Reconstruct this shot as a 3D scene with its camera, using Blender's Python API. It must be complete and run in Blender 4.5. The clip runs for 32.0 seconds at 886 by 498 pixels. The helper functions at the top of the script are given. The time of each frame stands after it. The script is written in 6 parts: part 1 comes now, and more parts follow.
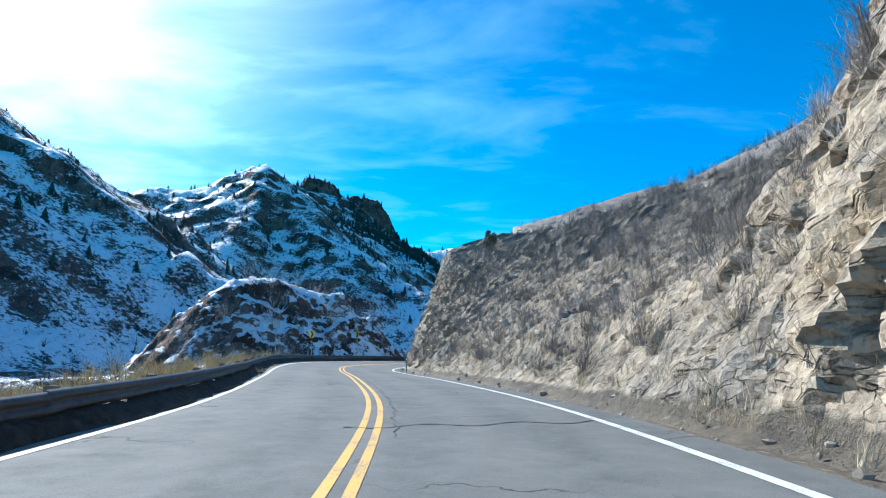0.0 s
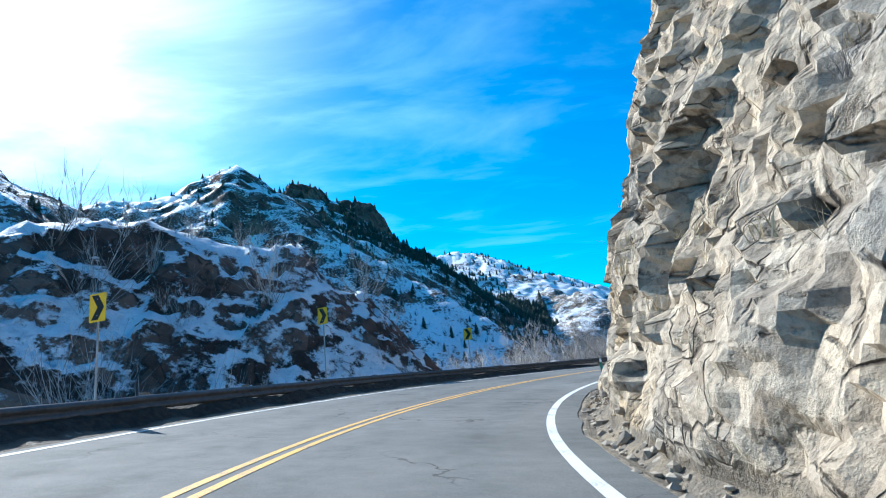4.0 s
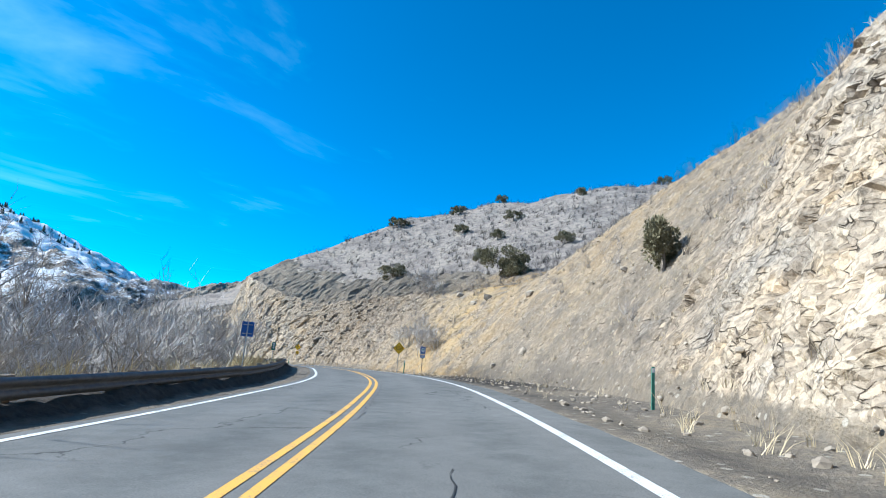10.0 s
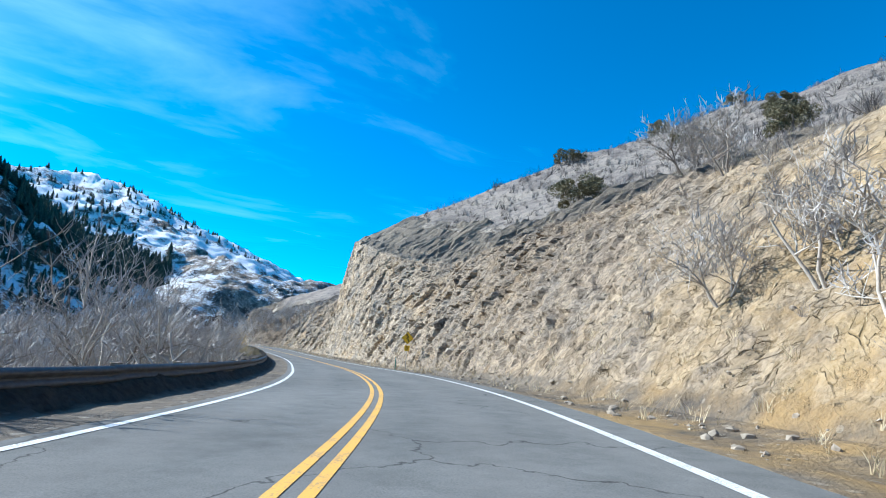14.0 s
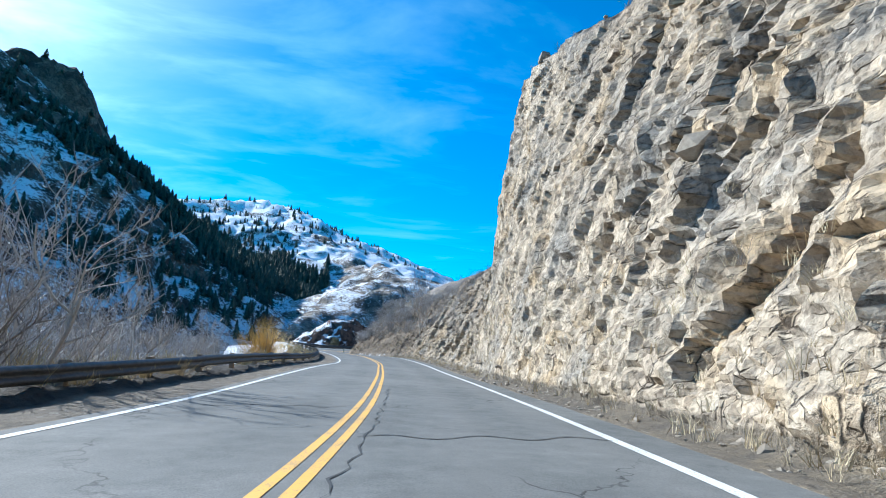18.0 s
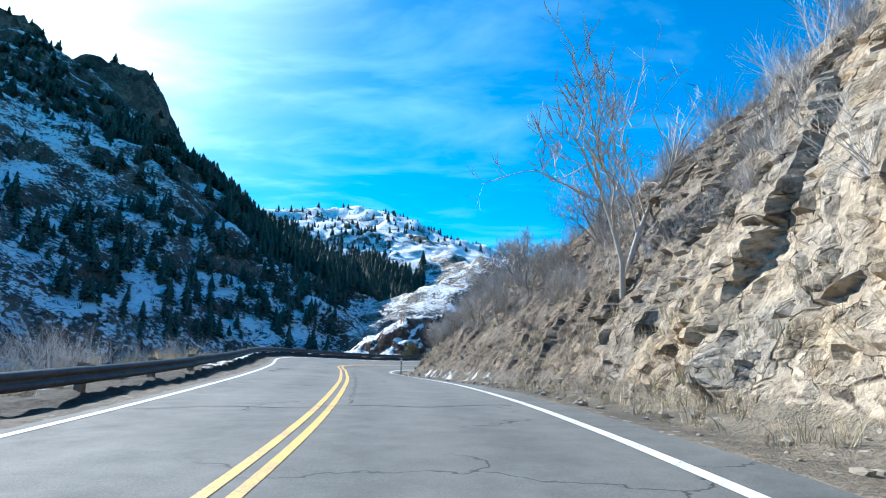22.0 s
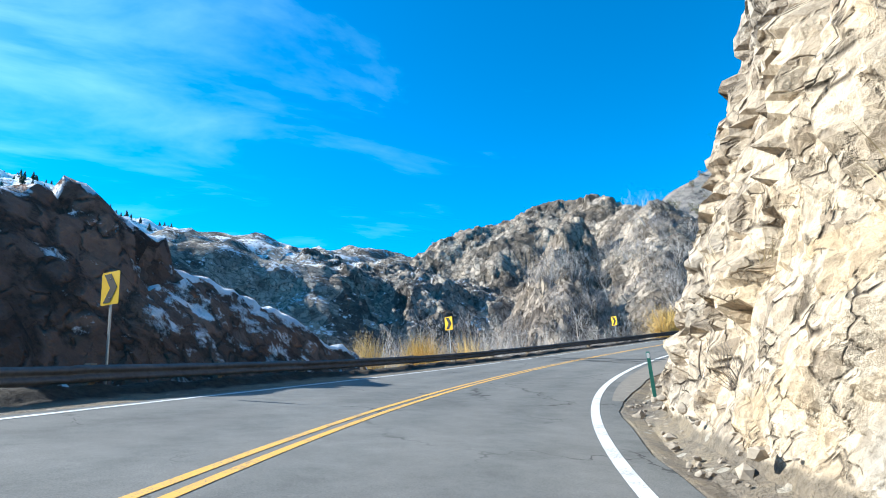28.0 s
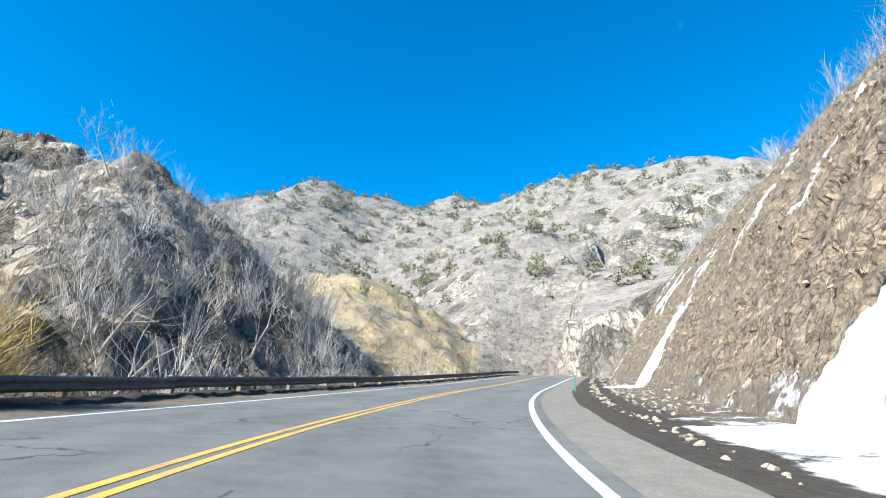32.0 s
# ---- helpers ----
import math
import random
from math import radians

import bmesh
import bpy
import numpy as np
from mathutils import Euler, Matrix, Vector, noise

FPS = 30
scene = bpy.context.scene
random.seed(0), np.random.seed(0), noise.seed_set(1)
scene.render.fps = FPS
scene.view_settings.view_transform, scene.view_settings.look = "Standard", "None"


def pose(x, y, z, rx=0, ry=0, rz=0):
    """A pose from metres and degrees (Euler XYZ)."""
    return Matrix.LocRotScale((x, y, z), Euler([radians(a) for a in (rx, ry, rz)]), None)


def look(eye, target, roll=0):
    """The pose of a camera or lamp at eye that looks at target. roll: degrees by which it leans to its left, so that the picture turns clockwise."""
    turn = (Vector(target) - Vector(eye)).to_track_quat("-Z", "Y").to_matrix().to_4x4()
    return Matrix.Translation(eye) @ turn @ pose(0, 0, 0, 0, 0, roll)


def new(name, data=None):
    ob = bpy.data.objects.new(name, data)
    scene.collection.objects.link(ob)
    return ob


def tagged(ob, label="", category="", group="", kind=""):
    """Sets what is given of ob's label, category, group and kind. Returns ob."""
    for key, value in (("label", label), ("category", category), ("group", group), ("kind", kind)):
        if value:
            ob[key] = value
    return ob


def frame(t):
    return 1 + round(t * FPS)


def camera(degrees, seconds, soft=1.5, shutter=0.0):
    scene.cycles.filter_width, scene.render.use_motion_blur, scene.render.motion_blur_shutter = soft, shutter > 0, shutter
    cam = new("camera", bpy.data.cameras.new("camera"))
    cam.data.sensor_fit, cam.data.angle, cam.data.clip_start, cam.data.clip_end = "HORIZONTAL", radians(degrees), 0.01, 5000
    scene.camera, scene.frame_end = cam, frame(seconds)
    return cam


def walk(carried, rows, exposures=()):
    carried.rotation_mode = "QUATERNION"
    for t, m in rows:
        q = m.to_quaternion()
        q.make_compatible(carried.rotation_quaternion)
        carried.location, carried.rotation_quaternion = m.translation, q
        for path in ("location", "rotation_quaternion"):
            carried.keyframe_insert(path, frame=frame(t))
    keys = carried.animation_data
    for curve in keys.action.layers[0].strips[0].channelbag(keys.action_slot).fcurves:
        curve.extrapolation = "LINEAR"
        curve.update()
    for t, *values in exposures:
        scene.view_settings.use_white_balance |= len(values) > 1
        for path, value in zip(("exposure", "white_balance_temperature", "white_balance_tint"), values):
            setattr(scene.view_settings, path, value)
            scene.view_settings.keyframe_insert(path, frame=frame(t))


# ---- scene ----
DEG = 78.0
cam = camera(DEG, 32.0, soft=1.0)


def carpose(x, y, z, yaw, pitch, roll):
    """Camera pose from its place and its yaw, pitch and roll in degrees."""
    return pose(x, y, z, 0, 0, yaw) @ pose(0, 0, 0, 90 + pitch) @ pose(0, 0, 0, 0, 0, roll)


PATH = [
    (0.0, 0.00, 0.00, 1.24, -0.13, 11.54, -0.16),
    (0.5, -0.23, 6.73, 1.30, 2.68, 11.84, 0.12),
    (1.0, -0.81, 13.27, 1.37, 5.99, 12.11, 0.09),
    (1.5, -1.74, 19.60, 1.43, 9.02, 12.31, -0.83),
    (2.0, -2.87, 25.73, 1.50, 10.10, 12.33, -2.12),
    (2.5, -3.99, 31.72, 1.54, 9.28, 11.81, -3.56),
    (3.0, -4.92, 37.62, 1.57, 7.01, 11.43, -4.83),
    (3.5, -5.54, 43.47, 1.61, 3.48, 12.10, -5.49),
    (4.0, -5.78, 49.26, 1.67, -0.42, 12.77, -5.74),
    (4.5, -5.60, 54.97, 1.73, -4.94, 12.38, -5.54),
    (5.0, -4.88, 60.56, 1.76, -11.52, 11.77, -5.18),
    (5.5, -3.48, 65.94, 1.79, -19.08, 11.56, -5.18),
    (6.0, -1.49, 71.04, 1.82, -24.85, 11.45, -4.76),
    (6.5, 0.95, 75.88, 1.84, -30.16, 11.29, -2.88),
    (7.0, 3.81, 80.43, 1.85, -35.52, 11.23, -0.83),
    (7.5, 7.08, 84.69, 1.87, -41.01, 11.43, 0.21),
    (8.0, 10.73, 88.64, 1.91, -45.51, 11.75, 0.98),
    (8.5, 14.61, 92.46, 1.96, -46.47, 12.15, 1.82),
    (9.0, 18.56, 96.31, 2.05, -46.44, 12.48, 2.67),
    (9.5, 22.55, 100.19, 2.15, -46.65, 12.57, 3.62),
    (10.0, 26.57, 104.08, 2.25, -46.78, 12.50, 4.48),
    (10.5, 30.60, 107.99, 2.34, -46.29, 12.22, 5.04),
    (11.0, 34.57, 111.95, 2.40, -45.12, 11.91, 5.36),
    (11.5, 38.44, 116.04, 2.46, -43.05, 11.80, 5.41),
    (12.0, 42.16, 120.34, 2.52, -40.38, 11.74, 5.29),
    (12.5, 45.77, 124.89, 2.58, -37.84, 11.65, 5.13),
    (13.0, 49.27, 129.74, 2.63, -35.40, 11.55, 4.86),
    (13.5, 52.70, 134.91, 2.66, -33.11, 11.41, 4.33),
    (14.0, 55.99, 140.43, 2.67, -30.10, 11.29, 3.86),
    (14.5, 59.15, 146.24, 2.65, -28.67, 11.21, 3.83),
    (15.0, 62.23, 152.24, 2.60, -26.95, 11.20, 3.88),
    (15.5, 65.08, 158.44, 2.54, -23.84, 11.32, 3.74),
    (16.0, 67.60, 164.79, 2.51, -20.91, 11.45, 3.54),
    (16.5, 69.79, 171.25, 2.48, -18.07, 11.44, 3.40),
    (17.0, 71.68, 177.77, 2.46, -15.82, 11.41, 3.13),
    (17.5, 73.34, 184.33, 2.45, -14.23, 11.45, 2.52),
    (18.0, 74.83, 190.90, 2.48, -12.77, 11.49, 1.84),
    (18.5, 76.16, 197.47, 2.54, -11.66, 11.46, 1.30),
    (19.0, 77.36, 204.00, 2.65, -10.71, 11.43, 0.87),
    (19.5, 78.46, 210.54, 2.76, -9.78, 11.47, 0.59),
    (20.0, 79.43, 217.09, 2.86, -8.67, 11.54, 0.40),
    (20.5, 80.28, 223.66, 2.96, -7.40, 11.62, 0.29),
    (21.0, 80.97, 230.23, 3.06, -6.04, 11.75, 0.20),
    (21.5, 81.49, 236.77, 3.18, -4.52, 11.98, 0.10),
    (22.0, 81.77, 243.25, 3.35, -1.69, 12.22, -0.06),
    (22.5, 81.69, 249.61, 3.54, 1.68, 12.40, -0.20),
    (23.0, 81.26, 255.79, 3.74, 4.74, 12.44, -0.63),
    (23.5, 80.55, 261.79, 3.92, 7.07, 12.24, -1.74),
    (24.0, 79.71, 267.61, 4.06, 7.47, 11.92, -3.14),
    (24.5, 78.92, 273.30, 4.15, 6.71, 11.50, -4.74),
    (25.0, 78.31, 278.89, 4.21, 3.84, 11.15, -6.07),
    (25.5, 78.09, 284.43, 4.24, -1.06, 11.03, -6.54),
    (26.0, 78.40, 289.90, 4.26, -6.94, 11.10, -6.43),
    (26.5, 79.27, 295.26, 4.28, -13.00, 11.49, -5.68),
    (27.0, 80.70, 300.48, 4.32, -19.19, 11.94, -4.74),
    (27.5, 82.71, 305.49, 4.38, -26.19, 12.22, -4.17),
    (28.0, 85.35, 310.24, 4.46, -33.43, 12.43, -3.70),
    (28.5, 88.60, 314.63, 4.57, -40.97, 12.59, -3.24),
    (29.0, 92.42, 318.62, 4.70, -47.94, 12.80, -2.76),
    (29.5, 96.72, 322.20, 4.87, -54.06, 13.18, -2.19),
    (30.0, 101.45, 325.33, 5.08, -60.35, 13.72, -1.53),
    (30.5, 106.55, 327.95, 5.34, -66.81, 14.46, -0.80),
    (31.0, 111.95, 329.99, 5.66, -73.14, 15.27, 0.10),
    (31.5, 117.60, 331.47, 6.03, -78.87, 16.00, 1.36),
    (32.0, 123.41, 332.41, 6.43, -84.21, 16.71, 2.75),
]
walk(cam, [(r[0], carpose(*r[1:])) for r in PATH],
     exposures=[(t, e, k, 6) for t, e, k in ((0.0, 1.0, 5650), (6.0, 1.02, 5600), (10.0, 1.0, 5700), (13.0, 1.0, 5700), (16.0, 0.95, 5600), (18.0, 1.0, 5600), (22.0, 1.15, 5700),
                                               (25.0, 1.48, 5800), (28.0, 1.30, 5950), (30.0, 1.36, 6000), (32.0, 1.35, 6050))])

# ---- light ----
SUN_AZ, SUN_EL = radians(-43), radians(34)      # azimuth clockwise from +y
SUN_DIR = Vector((math.sin(SUN_AZ) * math.cos(SUN_EL), math.cos(SUN_AZ) * math.cos(SUN_EL), math.sin(SUN_EL)))


class Nodes:
    """Small builder for node trees."""

    def __init__(self, tree):
        self.t = tree
        tree.nodes.clear()

    def n(self, kind, props=None, **ins):
        nd = self.t.nodes.new(kind)
        for k, v in (props or {}).items():
            setattr(nd, k, v)
        for k, v in ins.items():
            self.put(nd, k, v)
        return nd

    def put(self, nd, k, v):
        key = int(k[1:]) if k[0] == "i" and k[1:].isdigit() else k.replace("_", " ")
        sock = nd.inputs[key]
        if isinstance(v, bpy.types.NodeSocket):
            self.t.links.new(v, sock)
        elif isinstance(v, bpy.types.Node):
            self.t.links.new(v.outputs[0], sock)
        else:
            sock.default_value = v

    def math(self, op, a, b=0.0, c=None, clamp=False):
        nd = self.n("ShaderNodeMath", {"operation": op, "use_clamp": clamp}, i0=a, i1=b)
        if c is not None:
            self.put(nd, "i2", c)
        return nd.outputs[0]

    def ramp(self, fac, stops, interp="LINEAR"):
        nd = self.n("ShaderNodeValToRGB", None, i0=fac)
        el = nd.color_ramp.elements
        nd.color_ramp.interpolation = interp
        while len(el) < len(stops):
            el.new(0.5)
        for e, (p, c) in zip(el, stops):
            e.position = p
            e.color = (*c, 1.0) if len(c) == 3 else c
        return nd.outputs[0]

    def grey(self, fac, lo, hi):
        return self.ramp(fac, [(lo, (0, 0, 0)), (hi, (1, 1, 1))])

    def mix(self, fac, a, b, blend="MIX"):
        nd = self.n("ShaderNodeMix", {"data_type": "RGBA", "blend_type": blend})
        self.put(nd, "i0", fac)
        for i, v in ((6, a), (7, b)):
            if isinstance(v, tuple) and len(v) == 3:
                v = (*v, 1.0)
            self.put(nd, f"i{i}", v)
        return nd.outputs[2]

    def noise(self, vec, scale, detail=4.0, rough=0.55, dist=0.0):
        return self.n("ShaderNodeTexNoise", None, Vector=vec, Scale=scale, Detail=detail, Roughness=rough, Distortion=dist).outputs[0]

    def voronoi(self, vec, scale, feature="F1", out=0, rand=1.0):
        return self.n("ShaderNodeTexVoronoi", {"feature": feature}, Vector=vec, Scale=scale, Randomness=rand).outputs[out]

    def mapping(self, vec, scale=(1, 1, 1), rot=(0, 0, 0), loc=(0, 0, 0)):
        return self.n("ShaderNodeMapping", None, Vector=vec, Location=loc, Rotation=rot, Scale=scale).outputs[0]

    def bump(self, height, strength, dist=0.1, normal=None):
        nd = self.n("ShaderNodeBump", None, Height=height, Strength=strength, Distance=dist)
        if normal is not None:
            self.put(nd, "Normal", normal)
        return nd.outputs[0]


def make_world():
    w = bpy.data.worlds.new("sky")
    scene.world = w
    w.use_nodes = True
    N = Nodes(w.node_tree)
    sky = N.n("ShaderNodeTexSky", {"sky_type": "NISHITA", "sun_disc": False, "sun_elevation": SUN_EL, "sun_rotation": SUN_AZ,
                                   "altitude": 2000.0, "air_density": 1.0, "dust_density": 0.6, "ozone_density": 2.0})
    hs = N.n("ShaderNodeHueSaturation", None, Hue=0.493, Saturation=1.8, Value=1.0, Color=sky)
    tint = N.mix(1.0, hs.outputs[0], (0.22, 1.12, 1.10), "MULTIPLY")
    d = N.n("ShaderNodeTexCoord").outputs["Generated"]
    sep = N.n("ShaderNodeSeparateXYZ", None, Vector=d)
    zz = N.math("MAXIMUM", N.math("ADD", sep.outputs[2], 0.08), 0.03)
    px, py = N.math("DIVIDE", sep.outputs[0], zz), N.math("DIVIDE", sep.outputs[1], zz)
    flat = N.n("ShaderNodeCombineXYZ", None, X=px, Y=py, Z=0.0).outputs[0]
    wisp = N.noise(N.mapping(flat, (0.9, 1.6, 1), (0, 0, 0.5)), 1.35, 7.0, 0.56, 0.35)
    big = N.noise(flat, 0.45, 3.0, 0.5)
    # the clouds gather on the sunward side of the sky
    sunward = N.n("ShaderNodeVectorMath", {"operation": "DOT_PRODUCT"}, i0=d, i1=SUN_DIR).outputs["Value"]
    gather = N.math("MULTIPLY_ADD", sunward, 0.24, -0.13)
    cover = N.grey(N.math("ADD", N.math("ADD", wisp, N.math("MULTIPLY_ADD", big, 0.35, -0.17)), gather), 0.52, 0.80)
    low = N.grey(sep.outputs[2], 0.0, 0.06)
    glow = N.math("POWER", N.math("MAXIMUM", sunward, 0.0), 9.0)
    bright = N.math("MULTIPLY_ADD", glow, 13.0, 6.0)
    cloud = N.mix(1.0, (0.60, 1.0, 1.10), bright, "MULTIPLY")
    fac = N.math("MULTIPLY", N.math("MULTIPLY", cover, low), 0.25)
    veil = N.math("MULTIPLY", N.math("POWER", N.math("MAXIMUM", sunward, 0.0), 18.0), N.math("MULTIPLY_ADD", wisp, 1.6, -0.1), clamp=True)
    haze = N.mix(veil, tint, (11.0, 12.0, 12.6))
    col = N.mix(fac, haze, cloud)
    bg = N.n("ShaderNodeBackground", None, Color=col, Strength=0.10)
    N.n("ShaderNodeOutputWorld", None, Surface=bg)
    sun = bpy.data.lights.new("sun", "SUN")
    sun.energy, sun.angle, sun.color = 4.4, radians(0.53), (1.0, 0.95, 0.87)
    ob = new("sun", sun)
    ob.matrix_world = look((0, 0, 200), Vector((0, 0, 200)) - SUN_DIR)


make_world()


# ---- materials ----
def material(name):
    m = bpy.data.materials.new(name)
    m.use_nodes = True
    return m, Nodes(m.node_tree)


def finish(N, color, rough=0.8, normal=None, metal=0.0, spec=0.5):
    b = N.n("ShaderNodeBsdfPrincipled", None, Base_Color=color if not isinstance(color, tuple) else (*color, 1.0), Roughness=rough, Metallic=metal)
    b.inputs["Specular IOR Level"].default_value = spec
    if normal is not None:
        N.put(b, "Normal", normal)
    N.n("ShaderNodeOutputMaterial", None, Surface=b)


def place(N):
    return N.n("ShaderNodeNewGeometry").outputs["Position"]


def attr(N, name):
    return N.n("ShaderNodeAttribute", {"attribute_name": name}).outputs["Fac"]


def facets(N, q, scale, flat=1.0):
    """Angular fracture faces: a random value, the tilt of the face and the gap to the next face."""
    kind = {"voronoi_dimensions": "3D", "distance": "CHEBYCHEV"}
    f1 = N.n("ShaderNodeTexVoronoi", {**kind, "feature": "F1"}, Vector=q, Scale=scale)
    f2 = N.n("ShaderNodeTexVoronoi", {**kind, "feature": "F2"}, Vector=q, Scale=scale)
    gap = N.math("SUBTRACT", f2.outputs["Distance"], f1.outputs["Distance"])
    local = N.n("ShaderNodeVectorMath", {"operation": "SUBTRACT"}, i0=q, i1=f1.outputs["Position"]).outputs[0]
    way = N.n("ShaderNodeVectorMath", {"operation": "SUBTRACT"}, i0=f1.outputs["Color"], i1=(0.5, 0.5, 0.5)).outputs[0]
    tilt = N.n("ShaderNodeVectorMath", {"operation": "DOT_PRODUCT"}, i0=local, i1=way).outputs["Value"]
    val = N.n("ShaderNodeSeparateColor", None, Color=f1.outputs["Color"])
    return val, tilt, gap


def rock_color(N, p):
    """Fractured tan, grey and rusty gneiss: colour and height in metres."""
    shake = N.n("ShaderNodeVectorMath", {"operation": "MULTIPLY_ADD"}, i0=N.n("ShaderNodeTexNoise", None, Vector=p, Scale=1.3, Detail=6.0, Roughness=0.65).outputs[1],
                i1=(0.13, 0.13, 0.0), i2=N.n("ShaderNodeCombineXYZ", None, X=attr(N, "ju"), Y=attr(N, "jv"), Z=0.0).outputs[0]).outputs[0]
    v1, t1, g1 = facets(N, N.mapping(shake, (0.8, 1.0, 1.0), (0, 0, 0.35)), 1.25)
    v2, t2, g2 = facets(N, N.mapping(shake, (0.85, 1.15, 1.0), (0, 0, -0.25)), 3.1)
    v3, t3, g3 = facets(N, N.mapping(shake, (1.0, 0.8, 1.0), (0, 0, 0.7)), 7.5)
    big = N.noise(p, 0.16, 4.0, 0.6)
    fine = N.noise(p, 9.0, 6.0, 0.68)
    base = N.ramp(N.math("ADD", N.math("MULTIPLY", big, 0.78), N.math("MULTIPLY", v1.outputs[0], 0.26)),
                  [(0.20, (0.320, 0.270, 0.215)), (0.42, (0.455, 0.385, 0.295)), (0.56, (0.540, 0.455, 0.345)),
                   (0.70, (0.510, 0.395, 0.255)), (0.86, (0.430, 0.290, 0.165))])
    grey = N.ramp(N.math("ADD", N.math("MULTIPLY", v2.outputs[1], 0.5), N.math("MULTIPLY", fine, 0.5)),
                  [(0.2, (0.22, 0.209, 0.188)), (0.5, (0.33, 0.311, 0.277)), (0.8, (0.43, 0.404, 0.357))])
    greyness = N.math("ADD", N.grey(N.noise(p, 0.33, 4.0, 0.6), 0.48, 0.64), N.math("MULTIPLY", attr(N, "grey"), 0.85), clamp=True)
    col = N.mix(N.math("MULTIPLY", greyness, 0.8), base, grey)
    col = N.mix(attr(N, "brown"), col, N.ramp(N.math("ADD", N.math("MULTIPLY", v2.outputs[0], 0.4), N.math("MULTIPLY", fine, 0.6)), [(0.25, (0.075, 0.056, 0.043)), (0.5, (0.165, 0.128, 0.095)), (0.75, (0.31, 0.245, 0.17))]))
    plain = N.math("MULTIPLY_ADD", attr(N, "grey"), -0.75, 1.0)
    col = N.mix(N.math("MULTIPLY", plain, 0.6), col, N.ramp(v2.outputs[2], [(0.0, (0.58, 0.54, 0.50)), (0.3, (0.98, 0.97, 0.96)), (1.0, (1.25, 1.21, 1.14))]), "MULTIPLY")
    col = N.mix(N.math("MULTIPLY", plain, 0.7), col, N.ramp(v3.outputs[0], [(0.0, (0.48, 0.45, 0.43)), (0.4, (1, 1, 1)), (1.0, (1.16, 1.13, 1.1))]), "MULTIPLY")
    col = N.mix(0.75, col, N.ramp(fine, [(0.28, (0.42, 0.39, 0.36)), (0.5, (1, 1, 1)), (0.75, (1.25, 1.22, 1.18))]), "MULTIPLY")
    # joints open in places only, coloured dark brown
    open1, open2 = N.grey(N.noise(p, 0.9, 6.0, 0.7), 0.48, 0.62), N.grey(N.noise(p, 2.2, 6.0, 0.7), 0.49, 0.64)
    c1 = N.math("MULTIPLY", N.math("SUBTRACT", 1.0, N.grey(g1, 0.008, 0.055)), open1)
    c2 = N.math("MULTIPLY", N.math("SUBTRACT", 1.0, N.grey(g2, 0.010, 0.085)), open2)
    joint = N.math("MAXIMUM", c1, c2)
    col = N.mix(N.math("MULTIPLY", joint, 0.90), col, (0.050, 0.038, 0.029))
    stain = N.grey(N.noise(N.mapping(p, (1, 1, 0.25)), 0.55, 5.0, 0.65), 0.60, 0.74)
    col = N.mix(N.math("MULTIPLY", stain, 0.45), col, (0.19, 0.145, 0.105))
    h = N.math("ADD", N.math("MULTIPLY", t1, 0.30), N.math("ADD", N.math("MULTIPLY", t2, 0.46), N.math("MULTIPLY", t3, 0.46)))
    h = N.math("ADD", h, N.math("ADD", N.math("MULTIPLY", v1.outputs[1], 0.07), N.math("ADD", N.math("MULTIPLY", v2.outputs[0], 0.05), N.math("MULTIPLY", v3.outputs[1], 0.025))))
    h = N.math("ADD", h, N.math("MULTIPLY_ADD", joint, -0.07, N.math("MULTIPLY", fine, 0.055)))
    return col, h


def soil_color(N, p):
    """Dry decomposed-granite soil with grey scrub, straw grass and stones."""
    a = N.noise(p, 0.35, 5.0, 0.62)
    b = N.noise(p, 3.2, 6.0, 0.68)
    c = N.noise(p, 19.0, 4.0, 0.7)
    col = N.ramp(N.math("ADD", N.math("MULTIPLY", a, 0.55), N.math("MULTIPLY", b, 0.45)),
                 [(0.32, (0.125, 0.108, 0.090)), (0.46, (0.210, 0.182, 0.148)), (0.56, (0.300, 0.252, 0.188)), (0.70, (0.390, 0.310, 0.200))])
    stones = N.n("ShaderNodeTexVoronoi", {"feature": "F1"}, Vector=p, Scale=3.4)
    st = N.math("MULTIPLY", N.math("LESS_THAN", stones.outputs["Distance"], 0.24), N.math("GREATER_THAN", N.n("ShaderNodeSeparateColor", None, Color=stones.outputs["Color"]).outputs[0], 0.66))
    col = N.mix(st, col, (0.46, 0.42, 0.35))
    col = N.mix(0.6, col, N.ramp(c, [(0.3, (0.5, 0.48, 0.45)), (0.55, (1.05, 1.03, 1.0)), (0.75, (1.5, 1.42, 1.25))]), "MULTIPLY")
    h = N.math("ADD", N.math("MULTIPLY", b, 0.6), N.math("ADD", N.math("MULTIPLY", c, 0.3), N.math("MULTIPLY", st, 0.3)))
    return col, h


def snow_color(N, p):
    a = N.noise(p, 1.4, 5.0, 0.6)
    b = N.noise(p, 9.0, 4.0, 0.6)
    return N.ramp(a, [(0.3, (0.70, 0.71, 0.73)), (0.55, (0.84, 0.85, 0.87)), (0.8, (0.88, 0.88, 0.88))]), N.math("MULTIPLY_ADD", b, 0.4, a)


